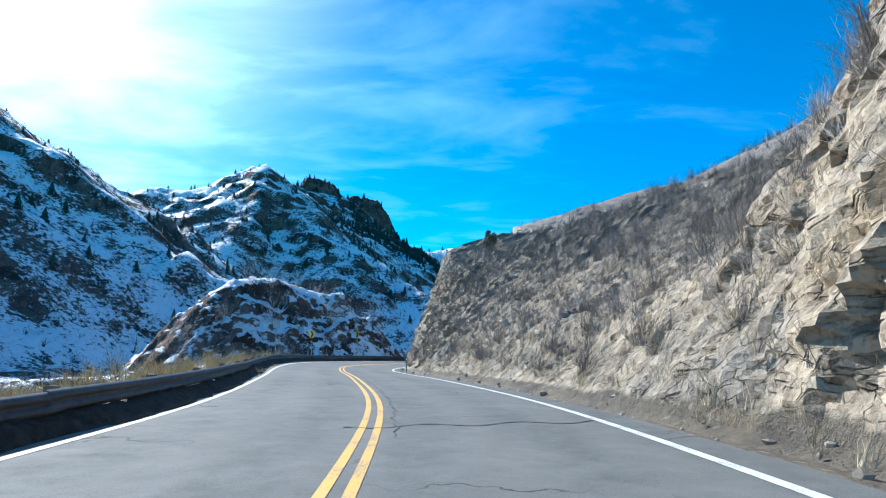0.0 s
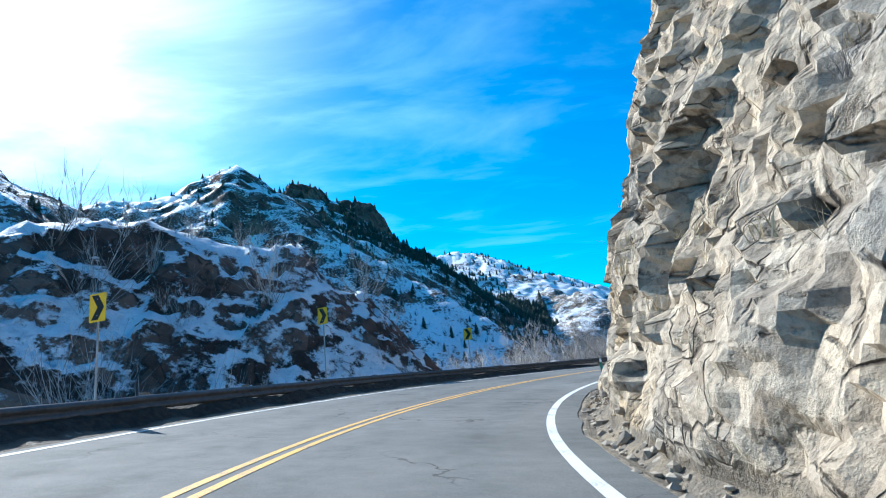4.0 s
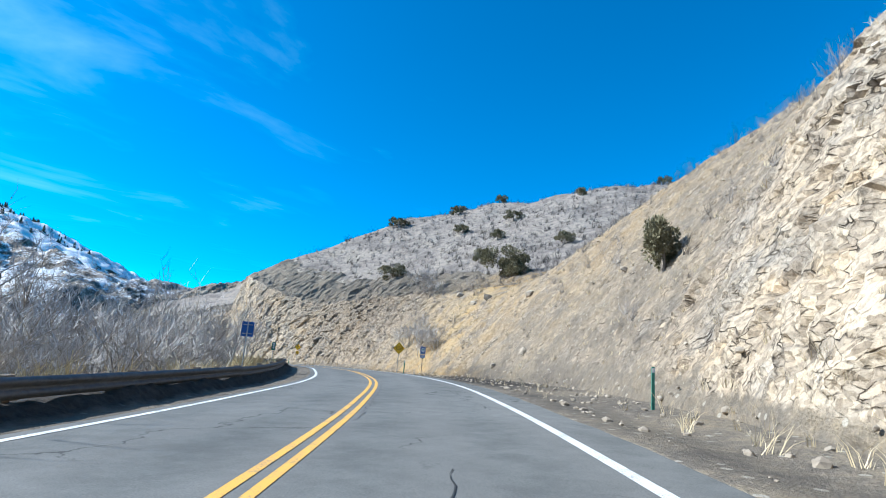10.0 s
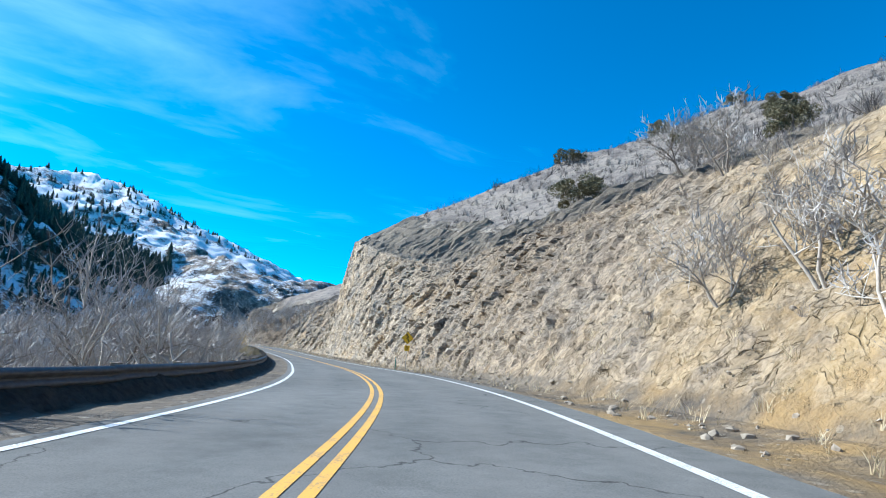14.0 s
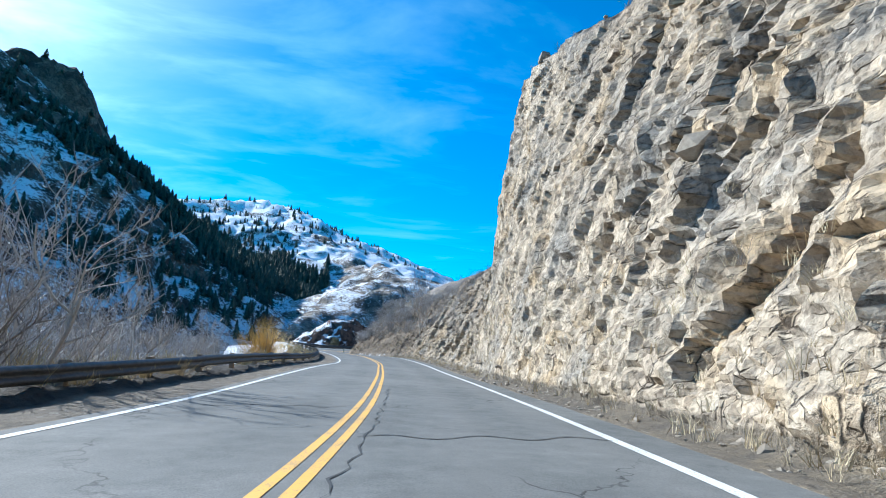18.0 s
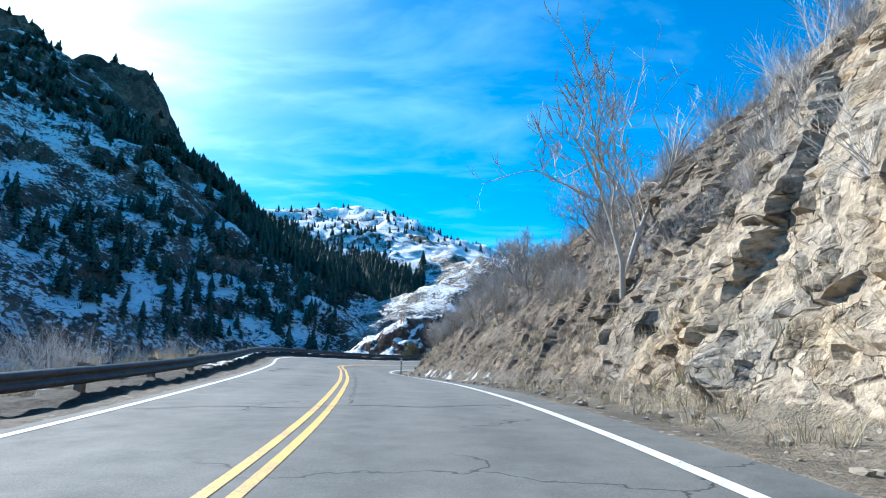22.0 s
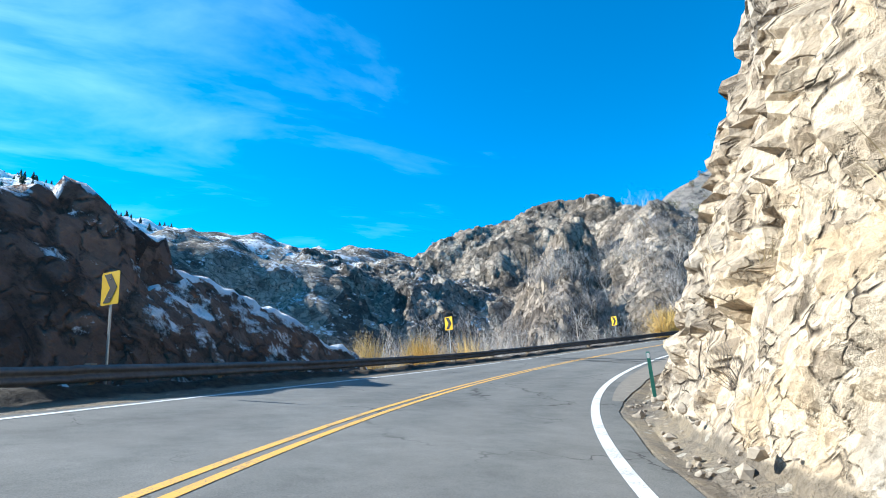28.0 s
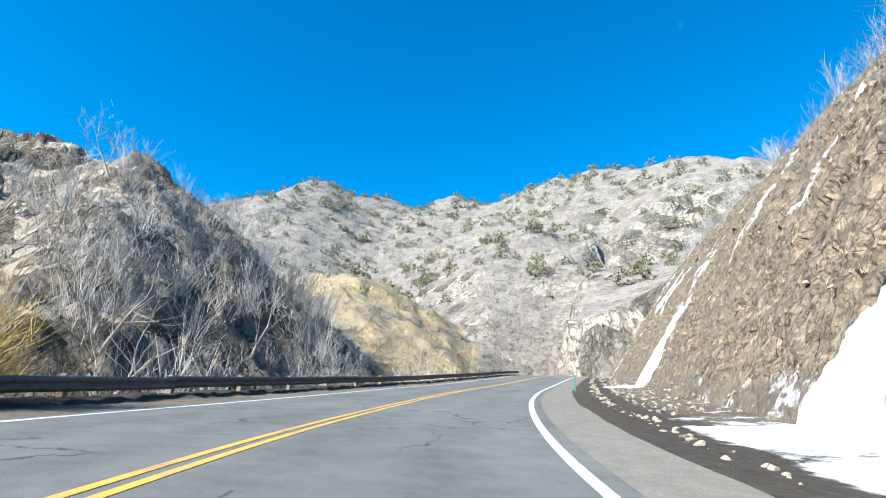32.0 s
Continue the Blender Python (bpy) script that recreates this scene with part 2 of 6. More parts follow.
def make_cliff():
    m, N = material("fractured_rock_and_soil")
    p = place(N)
    rc, rh = rock_color(N, p)
    sc, sh = soil_color(N, p)
    wc, wh = snow_color(N, p)
    edge = N.math("MULTIPLY_ADD", N.noise(p, 0.9, 6.0, 0.7), 1.1, -0.55)
    rf = N.grey(N.math("ADD", attr(N, "rock"), edge), 0.36, 0.60)
    wet = N.math("MULTIPLY", attr(N, "wet"), 0.90)
    sc = N.mix(N.math("MULTIPLY", attr(N, "brown"), 0.75), sc, N.ramp(N.noise(p, 4.0, 6.0, 0.7), [(0.3, (0.055, 0.044, 0.037)), (0.5, (0.120, 0.098, 0.079)), (0.7, (0.24, 0.195, 0.14))]))
    # darkens wet and dirty soil; on the verge also paints in the guardrail's shade
    sc = N.mix(wet, sc, N.ramp(N.noise(p, 5.0, 5.0, 0.7), [(0.35, (0.014, 0.013, 0.012)), (0.62, (0.060, 0.050, 0.042))]))
    ochre = N.math("MULTIPLY", attr(N, "ochre"), N.grey(N.noise(p, 0.5, 5.0, 0.6), 0.36, 0.62))
    sc = N.mix(N.math("MULTIPLY", ochre, 0.8), sc, (0.52, 0.33, 0.12))
    rc = N.mix(N.math("MULTIPLY", ochre, 0.45), rc, (0.60, 0.42, 0.17))
    col = N.mix(rf, sc, rc)
    sf = N.grey(N.math("ADD", attr(N, "snow"), N.math("MULTIPLY", edge, 0.9)), 0.44, 0.56)
    dirt = N.grey(N.noise(p, 2.3, 6.0, 0.7), 0.46, 0.66)
    wc = N.mix(N.math("MULTIPLY", dirt, attr(N, "slush")), wc, (0.13, 0.115, 0.10))
    col = N.mix(sf, col, wc)
    h = N.n("ShaderNodeMix", {"data_type": "FLOAT"}, i0=rf, i2=N.math("MULTIPLY", sh, 0.22), i3=rh).outputs[0]
    h = N.n("ShaderNodeMix", {"data_type": "FLOAT"}, i0=sf, i2=h, i3=N.math("MULTIPLY", wh, 0.10)).outputs[0]
    finish(N, col, N.math("MULTIPLY_ADD", sf, -0.35, 0.9), N.bump(h, 1.0, 1.0), spec=0.2)
    return m


def make_ground():
    """The land further off: soil, scrub, bedrock and snow, mixed by the ground's own cover."""
    m, N = material("mountain_ground")
    p = place(N)
    geo = N.n("ShaderNodeNewGeometry")
    up = N.n("ShaderNodeSeparateXYZ", None, Vector=geo.outputs["Normal"]).outputs[2]
    a = N.noise(p, 0.022, 6.0, 0.62)
    b = N.noise(p, 0.16, 7.0, 0.7)
    c = N.noise(p, 1.1, 6.0, 0.72)
    e = N.noise(p, 0.55, 3.0, 0.6)
    soil = N.ramp(N.math("ADD", N.math("MULTIPLY", b, 0.6), N.math("MULTIPLY", c, 0.4)),
                  [(0.34, (0.100, 0.086, 0.078)), (0.45, (0.210, 0.182, 0.160)), (0.54, (0.315, 0.274, 0.234)), (0.66, (0.425, 0.366, 0.288))])
    speck = N.voronoi(p, 0.55)
    soil = N.mix(N.math("MULTIPLY", N.math("SUBTRACT", 1.0, N.grey(speck, 0.16, 0.34)), N.grey(e, 0.40, 0.60)), soil, (0.115, 0.100, 0.088))
    q = N.mapping(p, (1, 1, 0.45), (0.3, 0.2, 0))
    v = N.n("ShaderNodeTexVoronoi", {"feature": "F1"}, Vector=q, Scale=0.22)
    vs = N.n("ShaderNodeSeparateColor", None, Color=v.outputs["Color"])
    tan = N.ramp(N.math("ADD", N.math("MULTIPLY", c, 0.55), N.math("MULTIPLY", vs.outputs[0], 0.45)),
                 [(0.25, (0.100, 0.088, 0.076)), (0.45, (0.280, 0.250, 0.212)), (0.62, (0.42, 0.375, 0.31)), (0.8, (0.54, 0.485, 0.405))])
    red = N.ramp(N.math("ADD", N.math("MULTIPLY", c, 0.55), N.math("MULTIPLY", vs.outputs[0], 0.45)),
                 [(0.22, (0.050, 0.036, 0.030)), (0.5, (0.155, 0.095, 0.072)), (0.8, (0.28, 0.185, 0.14))])
    rock = N.mix(attr(N, "red"), tan, red)
    shake = N.n("ShaderNodeVectorMath", {"operation": "MULTIPLY_ADD"}, i0=N.n("ShaderNodeTexNoise", None, Vector=p, Scale=0.35, Detail=5.0, Roughness=0.6).outputs[1], i1=(1.6, 1.6, 1.6), i2=p).outputs[0]
    k1, t1, g1 = facets(N, N.mapping(shake, (1, 1, 0.55), (0.3, 0.25, 0.4)), 0.34)
    k2, t2, g2 = facets(N, N.mapping(shake, (1, 1, 0.6), (-0.2, 0.4, 0.2)), 0.95)
    rock = N.mix(0.7, rock, N.ramp(k2.outputs[0], [(0.0, (0.5, 0.47, 0.45)), (0.4, (1, 1, 1)), (1.0, (1.3, 1.26, 1.2))]), "MULTIPLY")
    cleft = N.math("MULTIPLY", N.math("SUBTRACT", 1.0, N.grey(N.math("MINIMUM", g1, g2), 0.02, 0.13)), N.grey(c, 0.42, 0.56))
    rock = N.mix(N.math("MULTIPLY", cleft, 0.8), rock, (0.040, 0.032, 0.027))
    ochre = N.math("MULTIPLY", attr(N, "ochre"), N.grey(b, 0.34, 0.60))
    rock = N.mix(N.math("MULTIPLY", ochre, 0.8), rock, (0.58, 0.42, 0.19))
    soil = N.mix(N.math("MULTIPLY", ochre, 0.7), soil, (0.50, 0.36, 0.16))
    steep = N.math("SUBTRACT", 1.0, N.grey(N.math("ADD", up, N.math("MULTIPLY_ADD", c, 0.22, -0.11)), 0.66, 0.80))
    rf = N.math("ADD", steep, N.grey(N.math("ADD", attr(N, "rock"), N.math("MULTIPLY_ADD", b, 1.2, -0.6)), 0.40, 0.62), clamp=True)
    col = N.mix(rf, N.mix(N.math("MULTIPLY", attr(N, "red"), 0.8), soil, (0.085, 0.055, 0.042)), rock)
    wc, wh = snow_color(N, p)
    patch = N.math("ADD", N.math("MULTIPLY_ADD", b, 1.0, -0.5), N.math("ADD", N.math("MULTIPLY_ADD", a, 0.8, -0.4), N.math("MULTIPLY_ADD", c, 0.95, -0.475)))
    sf = N.grey(N.math("SUBTRACT", N.math("ADD", attr(N, "snow"), patch), N.math("MULTIPLY", steep, 0.26)), 0.56, 0.66)
    col = N.mix(sf, col, wc)
    hgt = N.math("ADD", N.math("MULTIPLY", c, 0.55), N.math("MULTIPLY", b, 0.6))
    cut = N.math("ADD", N.math("MULTIPLY", t1, 0.55), N.math("MULTIPLY_ADD", t2, 0.55, N.math("MULTIPLY", cleft, -0.3)))
    hgt = N.math("MULTIPLY_ADD", cut, N.math("MULTIPLY", rf, N.math("SUBTRACT", 1.0, sf)), hgt)
    finish(N, col, N.math("MULTIPLY_ADD", sf, -0.3, 0.92), N.bump(hgt, 0.9, 0.9), spec=0.15)
    return m


def make_asphalt():
    m, N = material("worn_asphalt")
    p = place(N)
    lane = attr(N, "lane")
    big = N.noise(p, 0.22, 5.0, 0.6)
    mid = N.noise(p, 2.1, 5.0, 0.65)
    fine = N.noise(p, 60.0, 3.0, 0.7)
    col = N.ramp(N.math("ADD", N.math("MULTIPLY", big, 0.55), N.math("MULTIPLY", mid, 0.45)),
                 [(0.34, (0.100, 0.101, 0.097)), (0.5, (0.138, 0.139, 0.132)), (0.66, (0.184, 0.183, 0.173))])
    track = N.math("ADD", N.math("MULTIPLY", N.math("COSINE", N.math("MULTIPLY", lane, 3.5)), 0.5), 0.5)
    col = N.mix(N.math("MULTIPLY", track, 0.30), col, (0.205, 0.198, 0.185))
    col = N.mix(0.55, col, N.ramp(fine, [(0.3, (0.55, 0.55, 0.55)), (0.5, (1, 1, 1)), (0.72, (1.5, 1.48, 1.42))]), "MULTIPLY")
    crack_v = N.n("ShaderNodeTexVoronoi", {"feature": "DISTANCE_TO_EDGE"}, Vector=N.n("ShaderNodeVectorMath", {"operation": "MULTIPLY_ADD"},
                  i0=N.n("ShaderNodeTexNoise", None, Vector=p, Scale=1.6, Detail=5.0).outputs[1], i1=(1.3, 1.3, 0.0), i2=p).outputs[0], Scale=0.30).outputs[0]
    crack = N.math("MULTIPLY", N.math("SUBTRACT", 1.0, N.grey(crack_v, 0.002, 0.008)), N.grey(N.noise(p, 0.28, 3.0, 0.5), 0.48, 0.58))
    col = N.mix(N.math("MULTIPLY", crack, 0.8), col, (0.024, 0.023, 0.022))
    rough = N.math("MULTIPLY_ADD", mid, -0.2, 0.97)
    finish(N, col, rough, N.bump(N.math("SUBTRACT", fine, crack), 0.35, 0.01), spec=0.18)
    return m


def make_paint(name, rgb, wear):
    m, N = material(name)
    p = place(N)
    f = N.noise(p, 45.0, 4.0, 0.75)
    g = N.noise(p, 1.7, 5.0, 0.65)
    col = N.mix(N.math("MULTIPLY", N.grey(N.math("ADD", N.math("MULTIPLY", f, 0.6), N.math("MULTIPLY", g, 0.4)), wear, wear + 0.10), 0.8), rgb, (0.14, 0.137, 0.13))
    col = N.mix(0.3, col, N.ramp(g, [(0.3, (0.7, 0.68, 0.65)), (0.6, (1.05, 1.05, 1.05))]), "MULTIPLY")
    finish(N, col, 0.7, N.bump(f, 0.25, 0.006))
    return m


def make_simple(name, lo, hi, scale=8.0, rough=0.8, metal=0.0, bump=0.3, dist=0.01, stretch=(1, 1, 1), spec=0.4):
    m, N = material(name)
    p = N.mapping(place(N), stretch)
    a, b = N.noise(p, scale, 5.0, 0.65), N.noise(p, scale * 0.13, 4.0, 0.6)
    rnd = N.n("ShaderNodeObjectInfo").outputs["Random"]
    k = N.math("ADD", N.math("ADD", N.math("MULTIPLY", a, 0.6), N.math("MULTIPLY", b, 0.4)), N.math("MULTIPLY_ADD", rnd, 0.12, -0.06))
    finish(N, N.ramp(k, [(0.33, lo), (0.67, hi)]), N.math("MULTIPLY_ADD", b, 0.2, rough - 0.1), N.bump(a, bump, dist), metal, spec)
    return m


def make_foliage(name, stops, rough=0.75):
    """Twigs, needles and straw: colour by tuft."""
    m, N = material(name)
    p = place(N)
    isl = N.n("ShaderNodeNewGeometry").outputs["Random Per Island"]
    k = N.math("ADD", N.math("MULTIPLY", isl, 0.6), N.math("MULTIPLY", N.noise(p, 0.8, 4.0, 0.6), 0.4))
    finish(N, N.ramp(k, stops), rough, None, 0.0, 0.2)
    return m


M_CLIFF = make_cliff()
M_GROUND = make_ground()
M_ASPHALT = make_asphalt()
M_YELLOW = make_paint("yellow_road_paint", (0.78, 0.42, 0.06), 0.49)
M_WHITE = make_paint("white_road_paint", (0.70, 0.70, 0.68), 0.50)
M_SHOULDER = make_simple("dusty_shoulder", (0.15, 0.135, 0.115), (0.27, 0.245, 0.21), 22.0, 0.95, 0, 0.4, 0.01, spec=0.15)
M_TAR = make_simple("tar_patch", (0.018, 0.018, 0.018), (0.045, 0.044, 0.042), 30.0, 0.75)
M_RAIL = make_simple("weathered_galvanised_rail", (0.050, 0.051, 0.053), (0.125, 0.127, 0.130), 6.0, 0.6, 0.35, 0.2, 0.004)
M_POSTWOOD = make_simple("weathered_timber_post", (0.16, 0.12, 0.085), (0.34, 0.27, 0.19), 14.0, 0.85, 0, 0.5, 0.01, (3, 3, 0.4))
M_STEEL = make_simple("galvanised_steel", (0.33, 0.34, 0.34), (0.50, 0.51, 0.51), 20.0, 0.45, 0.7, 0.1, 0.002)
M_SIGNYELLOW = make_simple("yellow_sign_sheeting", (0.80, 0.47, 0.015), (0.88, 0.54, 0.03), 12.0, 0.4, 0, 0.04, 0.002)
M_SIGNBLACK = make_simple("black_sign_legend", (0.012, 0.012, 0.012), (0.025, 0.025, 0.025), 20.0, 0.5, 0, 0.05, 0.002)
M_SIGNBLUE = make_simple("blue_sign_sheeting", (0.020, 0.085, 0.30), (0.035, 0.12, 0.38), 12.0, 0.4, 0, 0.04, 0.002)
M_SIGNWHITE = make_simple("white_sign_sheeting", (0.74, 0.75, 0.76), (0.84, 0.85, 0.86), 12.0, 0.4, 0, 0.04, 0.002)
M_SIGNGREEN = make_simple("green_sign_sheeting", (0.005, 0.16, 0.11), (0.012, 0.22, 0.15), 12.0, 0.4, 0, 0.04, 0.002)
M_POSTGREEN = make_simple("green_painted_post", (0.02, 0.16, 0.12), (0.05, 0.26, 0.19), 12.0, 0.5, 0, 0.1, 0.003)
M_TEAL = make_simple("teal_disc", (0.03, 0.30, 0.34), (0.06, 0.40, 0.42), 12.0, 0.4, 0, 0.04, 0.002)
M_BARK = make_simple("grey_bark", (0.14, 0.115, 0.095), (0.40, 0.35, 0.29), 9.0, 0.9, 0, 0.6, 0.02, (2.5, 2.5, 0.5), 0.2)
M_PALEBARK = make_simple("pale_silver_bark", (0.34, 0.30, 0.26), (0.58, 0.54, 0.48), 9.0, 0.9, 0, 0.4, 0.02, (2.5, 2.5, 0.5), 0.2)
M_TWIG = make_foliage("grey_bare_twigs", [(0.2, (0.25, 0.23, 0.215)), (0.5, (0.42, 0.39, 0.365)), (0.85, (0.60, 0.57, 0.53))])
M_SCRUB = make_foliage("dry_mountain_scrub", [(0.15, (0.110, 0.098, 0.092)), (0.5, (0.225, 0.202, 0.186)), (0.85, (0.41, 0.375, 0.335))])
M_SCRUB2 = make_foliage("dark_scrub", [(0.15, (0.050, 0.045, 0.042)), (0.5, (0.110, 0.098, 0.088)), (0.85, (0.20, 0.18, 0.16))])
M_STRAW = make_foliage("straw_grass", [(0.15, (0.33, 0.255, 0.150)), (0.5, (0.50, 0.41, 0.26)), (0.85, (0.66, 0.57, 0.40))])
M_WILLOW = make_foliage("golden_willow_twigs", [(0.15, (0.42, 0.27, 0.065)), (0.5, (0.62, 0.42, 0.13)), (0.85, (0.74, 0.56, 0.24))])
M_RABBIT = make_foliage("dry_rabbitbrush", [(0.15, (0.30, 0.23, 0.12)), (0.5, (0.55, 0.44, 0.25)), (0.85, (0.70, 0.60, 0.38))])
M_JUNIPER = make_foliage("juniper_needles", [(0.15, (0.105, 0.100, 0.058)), (0.5, (0.190, 0.175, 0.105)), (0.85, (0.290, 0.262, 0.165))])
M_FIR = make_foliage("dark_conifer_needles", [(0.15, (0.030, 0.045, 0.038)), (0.5, (0.055, 0.078, 0.060)), (0.85, (0.095, 0.115, 0.082))])
M_STONE = make_simple("loose_stone", (0.24, 0.20, 0.155), (0.52, 0.45, 0.355), 5.0, 0.9, 0, 0.7, 0.03, spec=0.2)


# ---- plan ----
def hash3(i, j, k, seed):
    h = (i.astype(np.int64) * 374761393 + j.astype(np.int64) * 668265263 + k.astype(np.int64) * 2147483647 + seed * 974711) & 0xFFFFFFFF
    h = ((h ^ (h >> 13)) * 1274126177) & 0xFFFFFFFF
    h = ((h ^ (h >> 16)) * 2246822519) & 0xFFFFFFFF
    return ((h ^ (h >> 15)) & 0xFFFFFF) / float(0xFFFFFF)


def vnoise(p, seed=0):
    """Smooth value noise in -1 .. 1 at the rows of p."""
    f = np.floor(p)
    u = p - f
    u = u * u * (3 - 2 * u)
    i, j, k = f.astype(np.int64).T
    out = 0
    for a in (0, 1):
        for b in (0, 1):
            for c in (0, 1):
                w = (u[:, 0] if a else 1 - u[:, 0]) * (u[:, 1] if b else 1 - u[:, 1]) * (u[:, 2] if c else 1 - u[:, 2])
                out = out + w * hash3(i + a, j + b, k + c, seed)
    return out * 2 - 1


def fbm(p, octaves=4, seed=0, gain=0.5):
    amp, out, tot = 1.0, 0, 0
    for o in range(octaves):
        out = out + amp * vnoise(p * 2.03 ** o, seed + 31 * o)
        tot += amp
        amp *= gain
    return out / tot


def blocks(p, seed=0):
    """Voronoi cells: a random value of the nearest cell, the gap to the next one, and the cell's slanting face."""
    f = np.floor(p).astype(np.int64)
    n = len(p)
    d1, d2, val, tilt = np.full(n, 9.0), np.full(n, 9.0), np.zeros(n), np.zeros(n)
    for a in (-1, 0, 1):
        for b in (-1, 0, 1):
            for c in (-1, 0, 1):
                i, j, k = f[:, 0] + a, f[:, 1] + b, f[:, 2] + c
                q = np.stack([i + hash3(i, j, k, seed), j + hash3(i, j, k, seed + 1), k + hash3(i, j, k, seed + 2)], 1)
                off = p - q
                d = np.abs(off).max(1) + 0.25 * np.abs(off).sum(1)
                near = d < d1
                d2 = np.where(near, d1, np.minimum(d2, d))
                d1 = np.where(near, d, d1)
                r = hash3(i, j, k, seed + 3)
                s = off[:, 0] * (hash3(i, j, k, seed + 4) - 0.5) + off[:, 1] * (hash3(i, j, k, seed + 5) - 0.5) + off[:, 2] * (hash3(i, j, k, seed + 6) - 0.3)
                val = np.where(near, r, val)
                tilt = np.where(near, s, tilt)
    return val, d2 - d1, tilt


# the road's centre line every 12 m, from the south to the bend in the east
CENTRE = [(-0.70, -24.00), (-0.66, -11.99), (-0.76, 0.02), (-1.47, 12.06), (-3.69, 23.86), (-6.37, 35.50), (-8.15, 47.40), (-7.99, 59.39), (-4.71, 70.78),
          (1.45, 81.05), (9.56, 89.74), (18.15, 98.03), (26.85, 106.34), (35.39, 114.82), (43.44, 123.73), (50.39, 133.51), (56.77, 143.69), (62.30, 154.42),
          (66.63, 165.64), (70.15, 177.23), (73.13, 188.83), (75.55, 200.53), (77.33, 212.50), (78.79, 224.41), (80.04, 236.29), (80.23, 248.30), (79.20, 260.23),
          (77.48, 272.12), (75.68, 283.91), (76.44, 295.77), (80.50, 307.00), (87.25, 316.81), (95.97, 324.83), (106.30, 330.73), (117.71, 334.16), (129.51, 335.55),
          (141.49, 335.32), (153.43, 334.13), (165.26, 332.26), (177.16, 330.15), (188.95, 327.97), (200.64, 325.36), (212.21, 322.15)]
# every 12 m from -24: the height of the centre line, the bank in degrees, the edge lines right and left of it
ROAD_Z = [-0.26, -0.11, 0.06, 0.26, 0.48, 0.67, 0.78, 0.83, 0.90, 0.97, 0.95, 1.00, 1.13, 1.35, 1.57, 1.73, 1.69, 1.60, 1.54, 1.50, 1.42, 1.47,
          1.66, 1.84, 2.03, 2.48, 2.89, 3.16, 3.50, 3.60, 3.58, 3.71, 3.97, 4.47, 5.13, 5.88, 6.71, 7.66, 8.62, 9.70, 10.80, 11.97, 12.93]
BANK = [0.06, 0.00, -0.19, -0.82, -1.79, -3.43, -4.89, -4.76, -4.06, -2.61, -1.45, 0.06, 2.10, 2.62, 2.28, 1.11, 0.80, 1.23, 1.35, 0.59, -0.25, -1.01,
          -1.96, -1.94, -0.64, -0.31, -1.74, -5.02, -8.47, -8.37, -7.05, -6.27, -4.64, -2.55, -1.44, -0.64, 0.13, 0.25, 0.24, 0.27, 0.04, 0.00, -0.04]
EDGE_R = [4.10, 4.10, 4.10, 4.10, 4.08, 4.06, 3.98, 3.85, 3.64, 3.38, 3.56, 3.52, 3.62, 3.69, 3.64, 3.61, 3.64, 3.82, 3.95, 4.00, 3.98, 3.95,
          3.97, 3.88, 3.84, 3.99, 3.93, 3.74, 3.46, 3.25, 3.60, 3.83, 3.91, 4.04, 4.14, 4.25, 4.09, 4.03, 4.05, 4.06, 4.08, 4.09, 4.09]
EDGE_L = [-3.76, -3.77, -3.78, -3.80, -3.82, -3.88, -3.95, -3.94, -3.99, -4.06, -4.05, -3.79, -3.40, -3.16, -2.64, -2.73, -2.69, -3.04, -3.37, -3.60, -3.53, -3.36,
          -3.57, -3.53, -3.01, -3.23, -3.34, -3.47, -4.26, -4.30, -4.13, -4.24, -4.11, -3.94, -4.05, -3.96, -3.91, -3.89, -3.84, -3.80, -3.78, -3.77, -3.76]


def smooth_line(points, step):
    """Catmull-Rom through the points, at even steps of about that length."""
    p = np.array(points, float)
    p = np.vstack([2 * p[0] - p[1], p, 2 * p[-1] - p[-2]])
    out = []
    for i in range(1, len(p) - 2):
        for u in np.linspace(0, 1, 12, endpoint=False):
            out.append(0.5 * (2 * p[i] + (p[i + 1] - p[i - 1]) * u + (2 * p[i - 1] - 5 * p[i] + 4 * p[i + 1] - p[i + 2]) * u ** 2
                              + (3 * p[i] - p[i - 1] - 3 * p[i + 1] + p[i + 2]) * u ** 3))
    out = np.array(out + [p[-2]])
    s = np.r_[0, np.cumsum(np.hypot(*np.diff(out, axis=0).T))]
    t = np.arange(0, s[-1], step)
    return t, np.stack([np.interp(t, s, out[:, 0]), np.interp(t, s, out[:, 1])], 1)


S0 = -24.0
_s, _xy = smooth_line(CENTRE, 0.5)
STN = _s + S0
_dir = np.gradient(_xy, axis=0)
_dir /= np.hypot(*_dir.T)[:, None]
_right = np.stack([_dir[:, 1], -_dir[:, 0]], 1)
_zs = np.arange(len(ROAD_Z)) * 12.0 + S0
S_END = float(STN[-1])


def smooth(s, xs, ys):
    """Smoothed piecewise interpolation."""
    return (np.interp(s - 5, xs, ys) + np.interp(s - 1.7, xs, ys) + np.interp(s + 1.7, xs, ys) + np.interp(s + 5, xs, ys)) / 4


def road_z(s):
    return smooth(np.asarray(s, float), _zs, ROAD_Z)


def bank(s):
    return np.tan(np.radians(smooth(np.asarray(s, float), _zs, BANK)))


